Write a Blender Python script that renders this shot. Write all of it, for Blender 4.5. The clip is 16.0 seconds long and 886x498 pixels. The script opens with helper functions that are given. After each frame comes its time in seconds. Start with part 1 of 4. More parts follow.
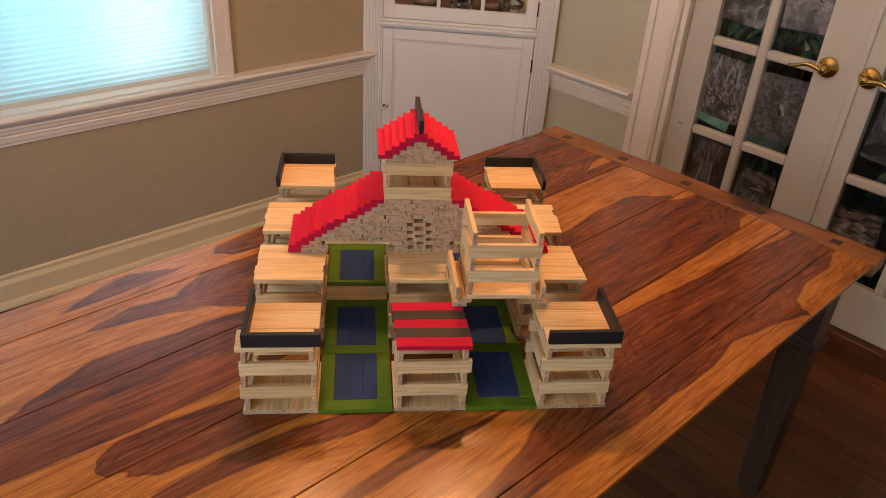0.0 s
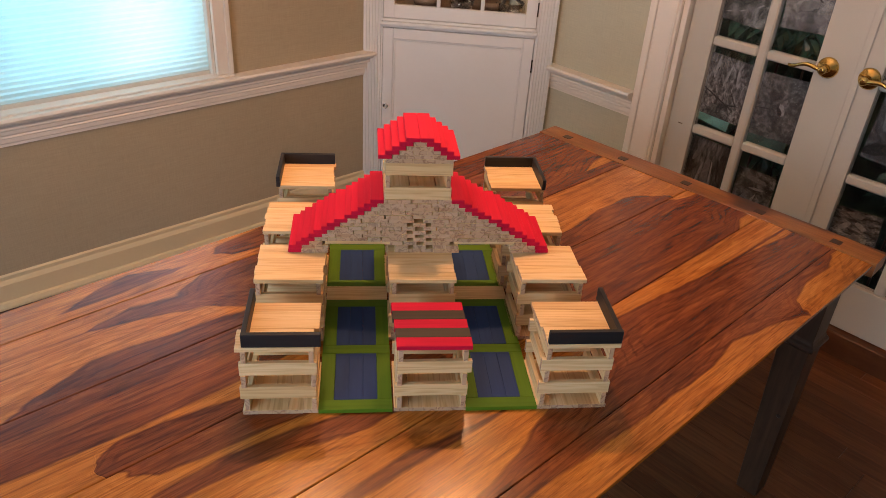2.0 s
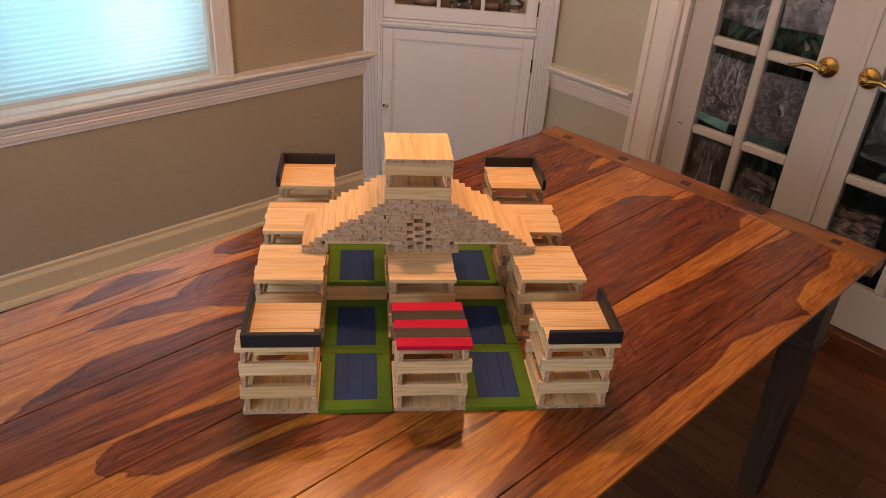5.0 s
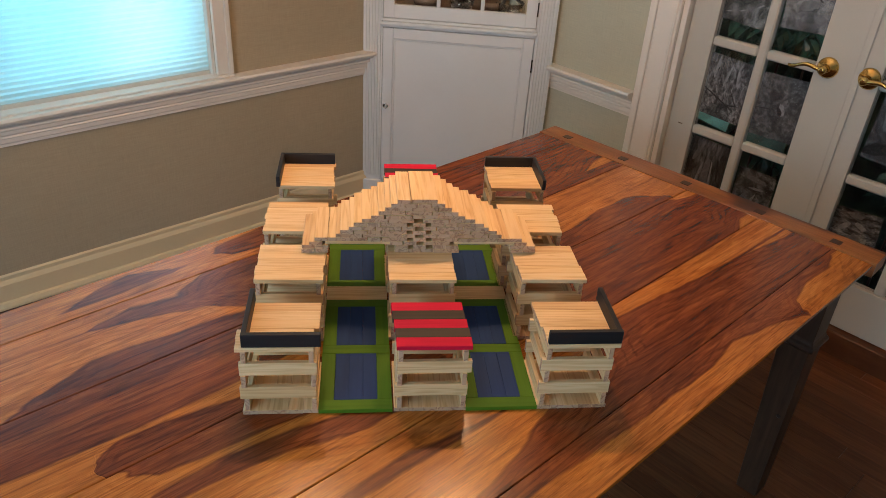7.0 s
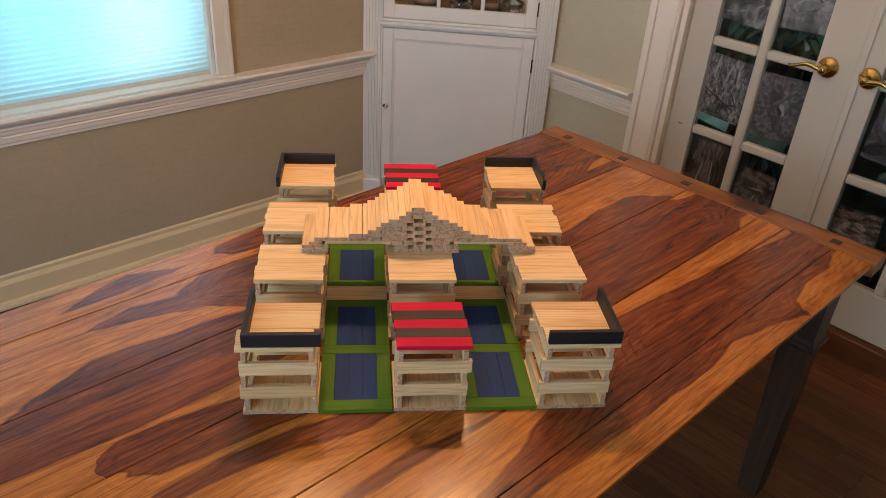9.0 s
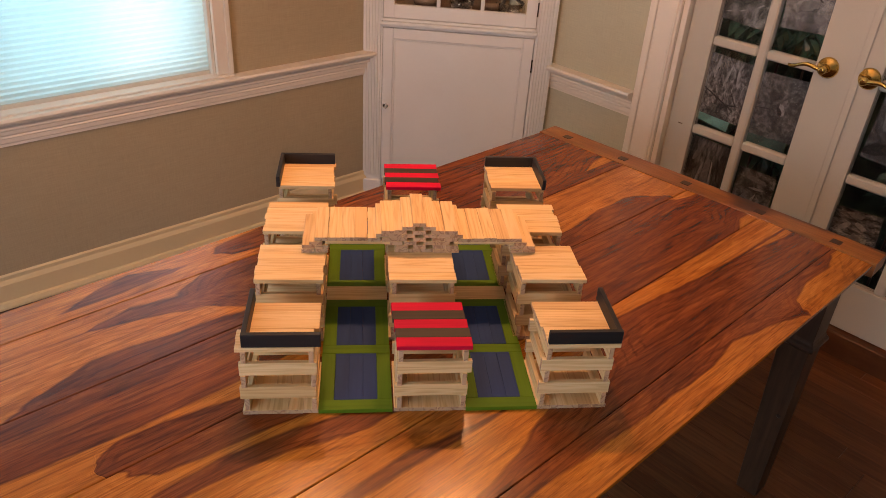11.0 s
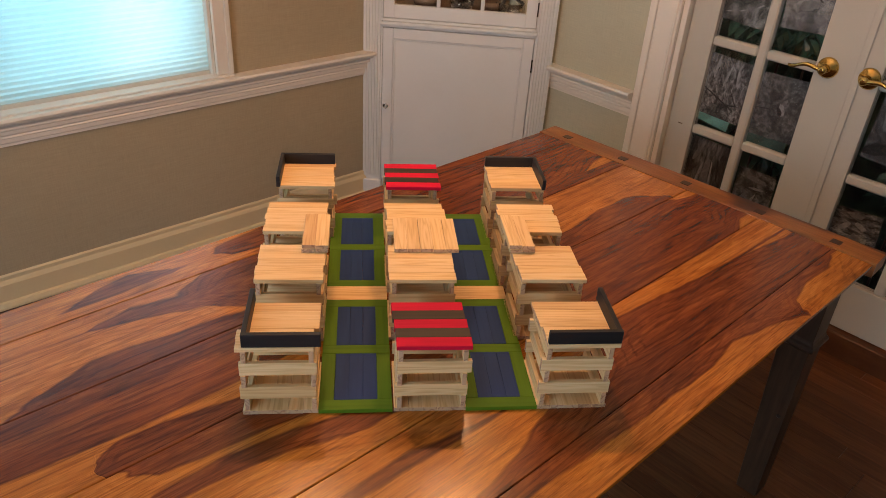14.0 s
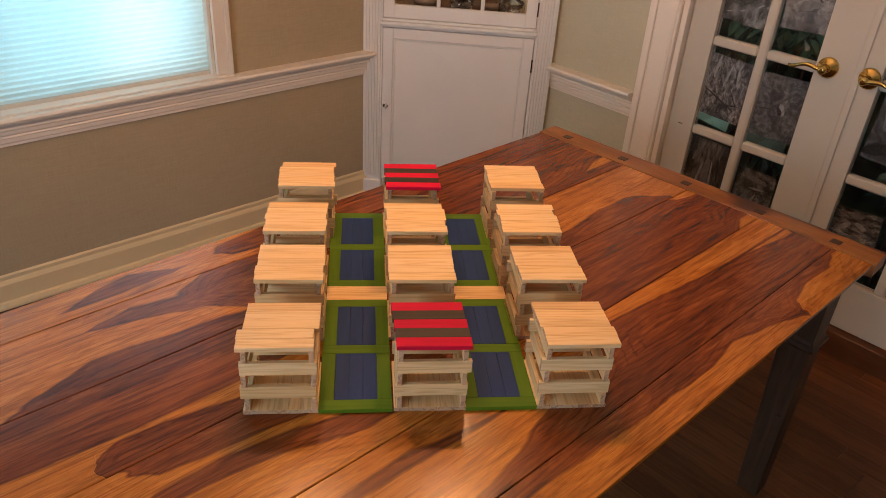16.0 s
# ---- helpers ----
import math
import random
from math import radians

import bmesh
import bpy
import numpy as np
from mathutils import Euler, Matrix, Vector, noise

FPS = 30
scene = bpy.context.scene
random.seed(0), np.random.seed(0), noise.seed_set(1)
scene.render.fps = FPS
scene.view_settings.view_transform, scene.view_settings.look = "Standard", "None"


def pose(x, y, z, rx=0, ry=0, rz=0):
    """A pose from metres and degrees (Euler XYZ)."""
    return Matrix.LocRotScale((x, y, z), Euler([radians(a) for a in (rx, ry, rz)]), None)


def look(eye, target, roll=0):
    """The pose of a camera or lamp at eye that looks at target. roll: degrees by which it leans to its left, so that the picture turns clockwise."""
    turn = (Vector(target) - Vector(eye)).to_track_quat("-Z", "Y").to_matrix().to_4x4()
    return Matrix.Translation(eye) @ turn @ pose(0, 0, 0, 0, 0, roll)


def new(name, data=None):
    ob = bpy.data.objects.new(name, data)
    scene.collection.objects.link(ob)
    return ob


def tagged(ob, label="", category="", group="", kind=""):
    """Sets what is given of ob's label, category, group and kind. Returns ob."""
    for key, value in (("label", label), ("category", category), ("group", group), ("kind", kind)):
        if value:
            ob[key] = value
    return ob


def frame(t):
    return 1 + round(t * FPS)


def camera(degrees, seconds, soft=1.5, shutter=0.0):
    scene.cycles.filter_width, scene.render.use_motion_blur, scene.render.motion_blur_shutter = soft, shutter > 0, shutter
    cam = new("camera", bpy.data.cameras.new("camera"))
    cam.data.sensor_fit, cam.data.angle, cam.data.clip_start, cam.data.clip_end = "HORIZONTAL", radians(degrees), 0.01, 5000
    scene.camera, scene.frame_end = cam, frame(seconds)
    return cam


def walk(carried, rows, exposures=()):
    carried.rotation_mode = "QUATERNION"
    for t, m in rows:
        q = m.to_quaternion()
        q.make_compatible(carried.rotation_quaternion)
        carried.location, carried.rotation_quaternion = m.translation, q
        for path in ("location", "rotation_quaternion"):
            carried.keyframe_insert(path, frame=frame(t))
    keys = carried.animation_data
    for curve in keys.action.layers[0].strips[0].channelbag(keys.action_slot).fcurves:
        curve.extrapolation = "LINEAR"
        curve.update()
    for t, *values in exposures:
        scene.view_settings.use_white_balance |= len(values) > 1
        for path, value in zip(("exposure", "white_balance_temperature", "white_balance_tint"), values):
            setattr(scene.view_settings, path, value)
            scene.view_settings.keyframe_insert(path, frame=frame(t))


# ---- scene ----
# Stop-motion on a dining table: a house of wooden planks is taken down piece by piece.
TT = 0.865                                  # table top
FLOOR = 0.10                                # floor
EYE = (0.1839, -0.8988, TT + 0.8476)
cam = camera(60.74, 16.0, soft=0.9)
AIM = (EYE[0] + 0.10872, EYE[1] + 0.85063, EYE[2] - 0.51440)
walk(cam, [(0.0, look(EYE, AIM, 3.96)), (16.0, look(EYE, AIM, 3.96))],
     exposures=[(0, -0.28, 7161, 28.9), (1.0, -0.31, 7236, 30.6), (1.5, -0.27, 7106, 31.0), (2, -0.16, 6847, 28.8), (2.5, -0.34, 6851, 29.5), (3, -0.34, 6408, 21.6), (3.5, -0.35, 5968, 18.3), (3.8, -0.39, 5361, 5.8), (3.9, -0.45, 7249, 53.3), (4.0, -0.45, 7284, 54.2), (4.2, -0.36, 7468, 51.8), (6.3, -0.36, 6032, 14.8), (6.5, -0.36, 6032, 14.8), (8, -0.23, 6061, 18.9), (8.5, -0.24, 6122, 20.8), (9, -0.26, 6156, 18.6), (11.5, -0.30, 8111, 40.7), (12, -0.30, 7905, 40.5), (12.5, -0.28, 7739, 37.3), (13, -0.23, 7393, 33.8), (13.5, -0.22, 7164, 28.7), (14, -0.36, 7014, 25.3), (14.5, -0.09, 6867, 21.7), (15, -0.19, 6712, 21.2), (15.5, -0.29, 7089, 27.0), (16, -0.37, 7456, 31.6)])

# ---- world and light ----
world = bpy.data.worlds.new("sky")
scene.world = world
world.use_nodes = True
sky = world.node_tree.nodes.new("ShaderNodeTexSky")
sky.sky_type, sky.sun_disc, sky.sun_elevation, sky.sun_rotation = "NISHITA", False, radians(40), radians(200)
world.node_tree.links.new(sky.outputs[0], world.node_tree.nodes["Background"].inputs[0])
world.node_tree.nodes["Background"].inputs[1].default_value = 0.1

TH = 37.6                                   # the room's long axis against the plank city
RM = pose(0, 0, 0, 0, 0, TH)


def room(u, v, z):
    """A place in the room's own axes."""
    return RM @ Vector((u, v, z))


def nearer(k):
    """Draws a wall with all that is on it towards the eye, by the factor k."""
    return Matrix.Translation(EYE) @ Matrix.Scale(k, 4) @ Matrix.Translation([-c for c in EYE])


KW, KD = 0.94, 0.945                        # the window wall with the cupboard, the wall of the doors


def area_lamp(name, place, target, size_x, size_y, watts, colour):
    d = bpy.data.lights.new(name, "AREA")
    d.shape, d.size, d.size_y, d.energy, d.color = "RECTANGLE", size_x, size_y, watts, colour
    ob = new(name, d)
    ob.matrix_world = look(place, target)
    return ob


def bulb(place, watts, radius=0.020):
    d = bpy.data.lights.new("chandelier_bulb", "POINT")
    d.energy, d.shadow_soft_size, d.color = watts, radius, (1.0, 0.57, 0.265)
    ob = new("chandelier_bulb", d)
    ob.location = place


# the chandelier over the table, just above the picture
bulb((0.463, 0.550, TT + 1.00), 18.5)
bulb((0.076, 0.550, TT + 1.00), 16)
bulb((0.524, 0.990, TT + 1.00), 3.5)
# daylight behind the blind
area_lamp("window_daylight", nearer(KW) @ room(-0.02, 2.16, TT + 0.60), nearer(KW) @ room(-0.02, 0.0, TT + 0.60), 1.8, 1.45, 21.5, (0.26, 0.82, 1.0))
area_lamp("window_sun_patch", nearer(KW) @ room(0.71, 2.03, TT + 0.52), nearer(KW) @ room(0.71, 0.0, TT + 0.52), 0.24, 1.2, 1.3, (0.75, 0.95, 1.0))
# daylight of the window in the end wall
area_lamp("end_window_daylight", room(-2.30, -0.55, 1.5), room(0.0, -0.45, 0.9), 1.4, 1.3, 55.0, (0.57, 0.84, 1.0))


# ---- materials ----
def material(name):
    m = bpy.data.materials.new(name)
    m.use_nodes = True
    nt = m.node_tree
    return m, nt, nt.nodes["Principled BSDF"]


def nd(nt, kind, **kw):
    n = nt.nodes.new(kind)
    for k, val in kw.items():
        n.inputs[k.replace("_", " ")].default_value = val
    return n


def ramp(nt, fac, stops):
    n = nt.nodes.new("ShaderNodeValToRGB")
    els = n.color_ramp.elements
    while len(els) < len(stops):
        els.new(0.5)
    for e, (pos, c) in zip(els, stops):
        e.position, e.color = pos, (*c, 1)
    nt.links.new(fac, n.inputs[0])
    return n.outputs[0]


def mixc(nt, fac, a, b, mode="MIX"):
    n = nt.nodes.new("ShaderNodeMix")
    n.data_type, n.blend_type = "RGBA", mode
    for sock, val in ((n.inputs[0], fac), (n.inputs[6], a), (n.inputs[7], b)):
        if isinstance(val, (int, float)):
            sock.default_value = val
        elif isinstance(val, tuple):
            sock.default_value = (*val, 1)
        else:
            nt.links.new(val, sock)
    return n.outputs[2]


def math_node(nt, op, a, b=0.0):
    n = nt.nodes.new("ShaderNodeMath")
    n.operation = op
    for i, val in enumerate((a, b)):
        if isinstance(val, (int, float)):
            n.inputs[i].default_value = val
        else:
            nt.links.new(val, n.inputs[i])
    return n.outputs[0]


def coords(nt, scale=(1, 1, 1), shift_random=0.0, rotation=(0, 0, 0)):
    """Object coordinates, scaled, and shifted for each object by its random number."""
    tc = nt.nodes.new("ShaderNodeTexCoord")
    mp = nt.nodes.new("ShaderNodeMapping")
    mp.inputs["Scale"].default_value = scale
    mp.inputs["Rotation"].default_value = rotation
    nt.links.new(tc.outputs["Object"], mp.inputs[0])
    if not shift_random:
        return mp.outputs[0], None
    oi = nt.nodes.new("ShaderNodeObjectInfo")
    add = nt.nodes.new("ShaderNodeVectorMath")
    add.operation = "ADD"
    cmb = nt.nodes.new("ShaderNodeCombineXYZ")
    for i, k in enumerate((1.0, 0.37, 2.3)):
        nt.links.new(math_node(nt, "MULTIPLY", oi.outputs["Random"], shift_random * k), cmb.inputs[i])
    nt.links.new(mp.outputs[0], add.inputs[0])
    nt.links.new(cmb.outputs[0], add.inputs[1])
    return add.outputs[0], oi.outputs["Random"]


def noise_tex(nt, vec, scale, detail=3.0, rough=0.5, distortion=0.0):
    n = nd(nt, "ShaderNodeTexNoise", Scale=scale, Detail=detail, Roughness=rough, Distortion=distortion)
    nt.links.new(vec, n.inputs["Vector"])
    return n.outputs[0]


def bump(nt, bsdf, height, strength, distance=0.001):
    b = nd(nt, "ShaderNodeBump", Strength=strength, Distance=distance)
    nt.links.new(height, b.inputs["Height"])
    nt.links.new(b.outputs[0], bsdf.inputs["Normal"])


def pine():
    """Pale pine: growth rings cut lengthwise, end grain on the ends."""
    m, nt, b = material("pine")
    vec, rnd = coords(nt, (3.2, 62.0, 62.0), 40.0)
    g = nd(nt, "ShaderNodeTexNoise", Scale=1.0, Detail=2.5, Roughness=0.5, Distortion=0.35)
    nt.links.new(vec, g.inputs["Vector"])
    rings = math_node(nt, "SINE", math_node(nt, "MULTIPLY", g.outputs[0], 34.0))
    fine = noise_tex(nt, vec, 6.0, 2.0)
    grain = math_node(nt, "ADD", math_node(nt, "MULTIPLY", rings, 0.235), math_node(nt, "MULTIPLY", fine, 0.55))
    col = ramp(nt, grain, [(0.0, (0.76, 0.555, 0.315)), (0.35, (0.72, 0.500, 0.265)), (0.66, (0.58, 0.365, 0.168))])
    tone = ramp(nt, rnd, [(0.0, (1.0, 1.0, 1.0)), (0.40, (0.92, 0.87, 0.81)), (0.75, (1.0, 0.95, 0.85)), (1.0, (0.79, 0.66, 0.55))])
    col = mixc(nt, 1.0, col, tone, "MULTIPLY")
    # the sawn ends are greyer and darker
    gm = nt.nodes.new("ShaderNodeTexCoord")
    sep = nt.nodes.new("ShaderNodeSeparateXYZ")
    nt.links.new(gm.outputs["Object"], sep.inputs[0])
    end = math_node(nt, "GREATER_THAN", math_node(nt, "ABSOLUTE", sep.outputs[0]), 0.0580)
    vec2, _ = coords(nt, (0.0, 60.0, 60.0), 30.0)
    eg = nd(nt, "ShaderNodeTexNoise", Scale=1.0, Detail=1.0, Distortion=0.4)
    nt.links.new(vec2, eg.inputs["Vector"])
    er = math_node(nt, "SINE", math_node(nt, "MULTIPLY", eg.outputs[0], 26.0))
    endcol = ramp(nt, er, [(0.0, (0.53, 0.345, 0.225)), (0.6, (0.49, 0.305, 0.195)), (1.0, (0.34, 0.195, 0.12))])
    endcol = mixc(nt, 1.0, endcol, tone, "MULTIPLY")
    col = mixc(nt, end, col, endcol)
    nt.links.new(col, b.inputs["Base Color"])
    b.inputs["Roughness"].default_value = 0.55
    bump(nt, b, grain, 0.25, 0.0006)
    return m


def dyed(name, colour, dark, rough=0.5):
    """Dyed wood: the grain just shows."""
    m, nt, b = material(name)
    vec, rnd = coords(nt, (6.0, 90.0, 90.0), 40.0)
    g = noise_tex(nt, vec, 1.0, 4.0, 0.6, 0.3)
    col = ramp(nt, g, [(0.25, dark), (0.6, colour)])
    tone = ramp(nt, rnd, [(0.0, (1, 1, 1)), (0.5, (0.88, 0.9, 0.9)), (1.0, (0.97, 0.95, 0.93))])
    nt.links.new(mixc(nt, 1.0, col, tone, "MULTIPLY"), b.inputs["Base Color"])
    b.inputs["Roughness"].default_value = rough
    b.inputs["Specular IOR Level"].default_value = 0.25
    bump(nt, b, g, 0.2, 0.0005)
    return m


def rosewood(name, seed, light, gloss=0.27, along=0):
    """Varnished rosewood: pale sapwood and dark heartwood in long flowing bands. light: the share of sapwood."""
    m, nt, b = material(name)
    sc = (0.95, 4.6, 4.6) if along == 0 else (4.6, 0.95, 4.6)
    tc = nt.nodes.new("ShaderNodeTexCoord")
    mp = nt.nodes.new("ShaderNodeMapping")
    mp.inputs["Scale"].default_value = sc
    mp.inputs["Location"].default_value = (seed * 3.17, seed * 1.73, seed * 0.91)
    nt.links.new(tc.outputs["Object"], mp.inputs[0])
    vec = mp.outputs[0]
    big = noise_tex(nt, vec, 1.35, 2.5, 0.45, 0.55)
    edge = ramp(nt, math_node(nt, "ADD", big, light - 0.5), [(0.485, (0, 0, 0)), (0.515, (1, 1, 1))])
    bands = math_node(nt, "SINE", math_node(nt, "MULTIPLY", big, 95.0))
    mp2 = nt.nodes.new("ShaderNodeMapping")
    mp2.inputs["Scale"].default_value = (sc[0] * 2.2, sc[1] * 9.0, 20.0) if along == 0 else (sc[0] * 9.0, sc[1] * 2.2, 20.0)
    nt.links.new(vec, mp2.inputs[0])
    fine = noise_tex(nt, mp2.outputs[0], 2.2, 5.0, 0.65, 0.4)
    mid = noise_tex(nt, vec, 4.2, 4.0, 0.6, 0.9)
    sap = ramp(nt, mid, [(0.25, (0.17, 0.054, 0.013)), (0.5, (0.27, 0.094, 0.022)), (0.75, (0.37, 0.150, 0.040))])
    heart = ramp(nt, math_node(nt, "ADD", math_node(nt, "MULTIPLY", bands, 0.10), mid),
                 [(0.25, (0.022, 0.007, 0.005)), (0.5, (0.070, 0.020, 0.010)), (0.8, (0.130, 0.040, 0.014))])
    col = mixc(nt, edge, heart, sap)
    # a dark line runs where heartwood meets sapwood
    rim = ramp(nt, math_node(nt, "ABSOLUTE", math_node(nt, "ADD", big, light - 1.0)), [(0.0, (0.45, 0.40, 0.40)), (0.02, (1, 1, 1))])
    col = mixc(nt, 1.0, col, rim, "MULTIPLY")
    col = mixc(nt, 0.85, col, ramp(nt, fine, [(0.3, (0.52, 0.50, 0.48)), (0.62, (1.08, 1.05, 1.0))]), "MULTIPLY")
    nt.links.new(col, b.inputs["Base Color"])
    rgh = ramp(nt, noise_tex(nt, tc.outputs["Object"], 7.0, 4.0), [(0.3, (gloss - 0.04,) * 3), (0.7, (gloss + 0.10,) * 3)])
    nt.links.new(rgh, b.inputs["Roughness"])
    bump(nt, b, fine, 0.12, 0.001)
    return m


def figured_rosewood(name, seed, v0, v1, zones, gloss=0.22):
    """A varnished rosewood board. zones: where the dark heartwood runs, as rows of (u, low v, high v) in metres."""
    m, nt, b = material(name)
    tc = nt.nodes.new("ShaderNodeTexCoord")
    sep = nt.nodes.new("ShaderNodeSeparateXYZ")
    nt.links.new(tc.outputs["Object"], sep.inputs[0])
    mp = nt.nodes.new("ShaderNodeMapping")
    mp.inputs["Scale"].default_value, mp.inputs["Location"].default_value = (1.0, 4.5, 4.5), (seed * 3.17, seed * 1.73, seed)
    nt.links.new(tc.outputs["Object"], mp.inputs[0])
    vec = mp.outputs[0]
    wav = noise_tex(nt, vec, 3.2, 4.0, 0.55, 0.7)
    vv = math_node(nt, "ADD", sep.outputs[1], math_node(nt, "MULTIPLY", math_node(nt, "SUBTRACT", wav, 0.5), 0.030))
    uw = noise_tex(nt, vec, 6.0, 2.0)
    un = math_node(nt, "DIVIDE", math_node(nt, "ADD", math_node(nt, "ADD", sep.outputs[0], math_node(nt, "MULTIPLY", uw, 0.06)), 0.62), 2.0)
    dist = -0.05
    for rows in zones:
        n = nt.nodes.new("ShaderNodeValToRGB")
        els = n.color_ramp.elements
        while len(els) < len(rows):
            els.new(0.5)
        for e, (u, lo, hi) in zip(els, rows):
            e.position = (u + 0.65) / 2.0
            e.color = ((lo - v0) / (v1 - v0) * 0.5 + 0.25, (hi - v0) / (v1 - v0) * 0.5 + 0.25, 0, 1)
        nt.links.new(un, n.inputs[0])
        sp = nt.nodes.new("ShaderNodeSeparateColor")
        nt.links.new(n.outputs[0], sp.inputs[0])
        lo, hi = (math_node(nt, "ADD", math_node(nt, "MULTIPLY", math_node(nt, "SUBTRACT", sp.outputs[k], 0.25), 2.0 * (v1 - v0)), v0) for k in (0, 1))
        d = math_node(nt, "MINIMUM", math_node(nt, "SUBTRACT", vv, lo), math_node(nt, "SUBTRACT", hi, vv))
        dist = d if isinstance(dist, float) else math_node(nt, "MAXIMUM", dist, d)
    edge = ramp(nt, math_node(nt, "ADD", math_node(nt, "MULTIPLY", dist, 60.0), 0.5), [(0.34, (0, 0, 0)), (0.66, (1, 1, 1))])
    mid = noise_tex(nt, vec, 4.5, 4.0, 0.6, 0.9)
    mp2 = nt.nodes.new("ShaderNodeMapping")
    mp2.inputs["Scale"].default_value = (4.5, 34.0, 34.0)
    nt.links.new(vec, mp2.inputs[0])
    fine = noise_tex(nt, mp2.outputs[0], 2.4, 5.0, 0.72, 0.25)
    bands = math_node(nt, "SINE", math_node(nt, "MULTIPLY", math_node(nt, "ADD", dist, math_node(nt, "MULTIPLY", mid, 0.075)), 300.0))
    sap = ramp(nt, math_node(nt, "ADD", math_node(nt, "MULTIPLY", bands, 0.05), mid),
               [(0.25, (0.32, 0.096, 0.013)), (0.5, (0.49, 0.168, 0.024)), (0.75, (0.61, 0.236, 0.040))])
    heart = ramp(nt, math_node(nt, "ADD", math_node(nt, "MULTIPLY", bands, 0.055), mid),
                 [(0.25, (0.090, 0.0178, 0.0053)), (0.5, (0.195, 0.046, 0.0117)), (0.78, (0.320, 0.090, 0.021))])
    # growth lines follow the outline of the heartwood
    mp5 = nt.nodes.new("ShaderNodeMapping")
    mp5.inputs["Scale"].default_value = (0.9, 0.8, 0.8)
    nt.links.new(vec, mp5.inputs[0])
    sway = noise_tex(nt, mp5.outputs[0], 2.0, 1.0, 0.4, 0.2)
    lines = math_node(nt, "SINE", math_node(nt, "MULTIPLY", math_node(nt, "ADD", dist, math_node(nt, "MULTIPLY", sway, 0.11)), 430.0))
    broken = noise_tex(nt, vec, 5.0, 2.0)
    lined = ramp(nt, math_node(nt, "MULTIPLY", lines, broken), [(0.28, (1, 1, 1)), (0.50, (0.42, 0.36, 0.34))])
    heart = mixc(nt, 0.50, heart, lined, "MULTIPLY")
    sap = mixc(nt, 0.28, sap, lined, "MULTIPLY")
    col = mixc(nt, edge, sap, heart)
    rim = ramp(nt, math_node(nt, "MULTIPLY", math_node(nt, "ABSOLUTE", math_node(nt, "SUBTRACT", dist, 0.001)), 60.0), [(0.0, (0.62, 0.55, 0.54)), (0.26, (1, 1, 1))])
    col = mixc(nt, 1.0, col, rim, "MULTIPLY")
    col = mixc(nt, 0.62, col, ramp(nt, fine, [(0.34, (0.48, 0.44, 0.42)), (0.62, (1.14, 1.11, 1.06))]), "MULTIPLY")
    mp4 = nt.nodes.new("ShaderNodeMapping")
    mp4.inputs["Scale"].default_value = (0.75, 3.6, 3.6)
    nt.links.new(vec, mp4.inputs[0])
    streak = noise_tex(nt, mp4.outputs[0], 2.1, 3.0, 0.5, 0.5)
    sl = math_node(nt, "ABSOLUTE", math_node(nt, "SUBTRACT", streak, 0.5))
    col = mixc(nt, 0.55, col, ramp(nt, sl, [(0.0, (0.40, 0.34, 0.32)), (0.012, (0.62, 0.56, 0.54)), (0.035, (1, 1, 1))]), "MULTIPLY")
    # scattered knots
    mpk = nt.nodes.new("ShaderNodeMapping")
    mpk.inputs["Scale"].default_value = (2.4, 4.2, 0.0)
    mpk.inputs["Location"].default_value = (seed, seed * 0.37, 0.0)
    nt.links.new(tc.outputs["Object"], mpk.inputs[0])
    kn = nd(nt, "ShaderNodeTexVoronoi", Scale=1.0, Randomness=1.0)
    nt.links.new(mpk.outputs[0], kn.inputs["Vector"])
    kd = math_node(nt, "ADD", kn.outputs["Distance"], math_node(nt, "MULTIPLY", math_node(nt, "SUBTRACT", fine, 0.5), 0.05))
    col = mixc(nt, 0.75, col, ramp(nt, kd, [(0.0, (0.18, 0.14, 0.13)), (0.022, (0.35, 0.30, 0.28)), (0.035, (0.85, 0.82, 0.80)), (0.045, (0.60, 0.56, 0.54)), (0.065, (1, 1, 1))]), "MULTIPLY")
    # short dark pores
    mp3 = nt.nodes.new("ShaderNodeMapping")
    mp3.inputs["Scale"].default_value = (30.0, 420.0, 100.0)
    nt.links.new(tc.outputs["Object"], mp3.inputs[0])
    pores = noise_tex(nt, mp3.outputs[0], 1.0, 2.0)
    col = mixc(nt, 0.7, col, ramp(nt, pores, [(0.30, (0.55, 0.52, 0.5)), (0.42, (1, 1, 1))]), "MULTIPLY")
    nt.links.new(col, b.inputs["Base Color"])
    rgh = ramp(nt, noise_tex(nt, tc.outputs["Object"], 7.0, 4.0), [(0.3, (gloss,) * 3), (0.7, (gloss + 0.04,) * 3)])
    nt.links.new(rgh, b.inputs["Roughness"])
    b.inputs["Coat Weight"].default_value, b.inputs["Coat Roughness"].default_value = 0.17, 0.12
    b.inputs["Specular IOR Level"].default_value = 0.36
    bump(nt, b, math_node(nt, "ADD", fine, math_node(nt, "MULTIPLY", pores, 0.5)), 0.14, 0.001)
    return m


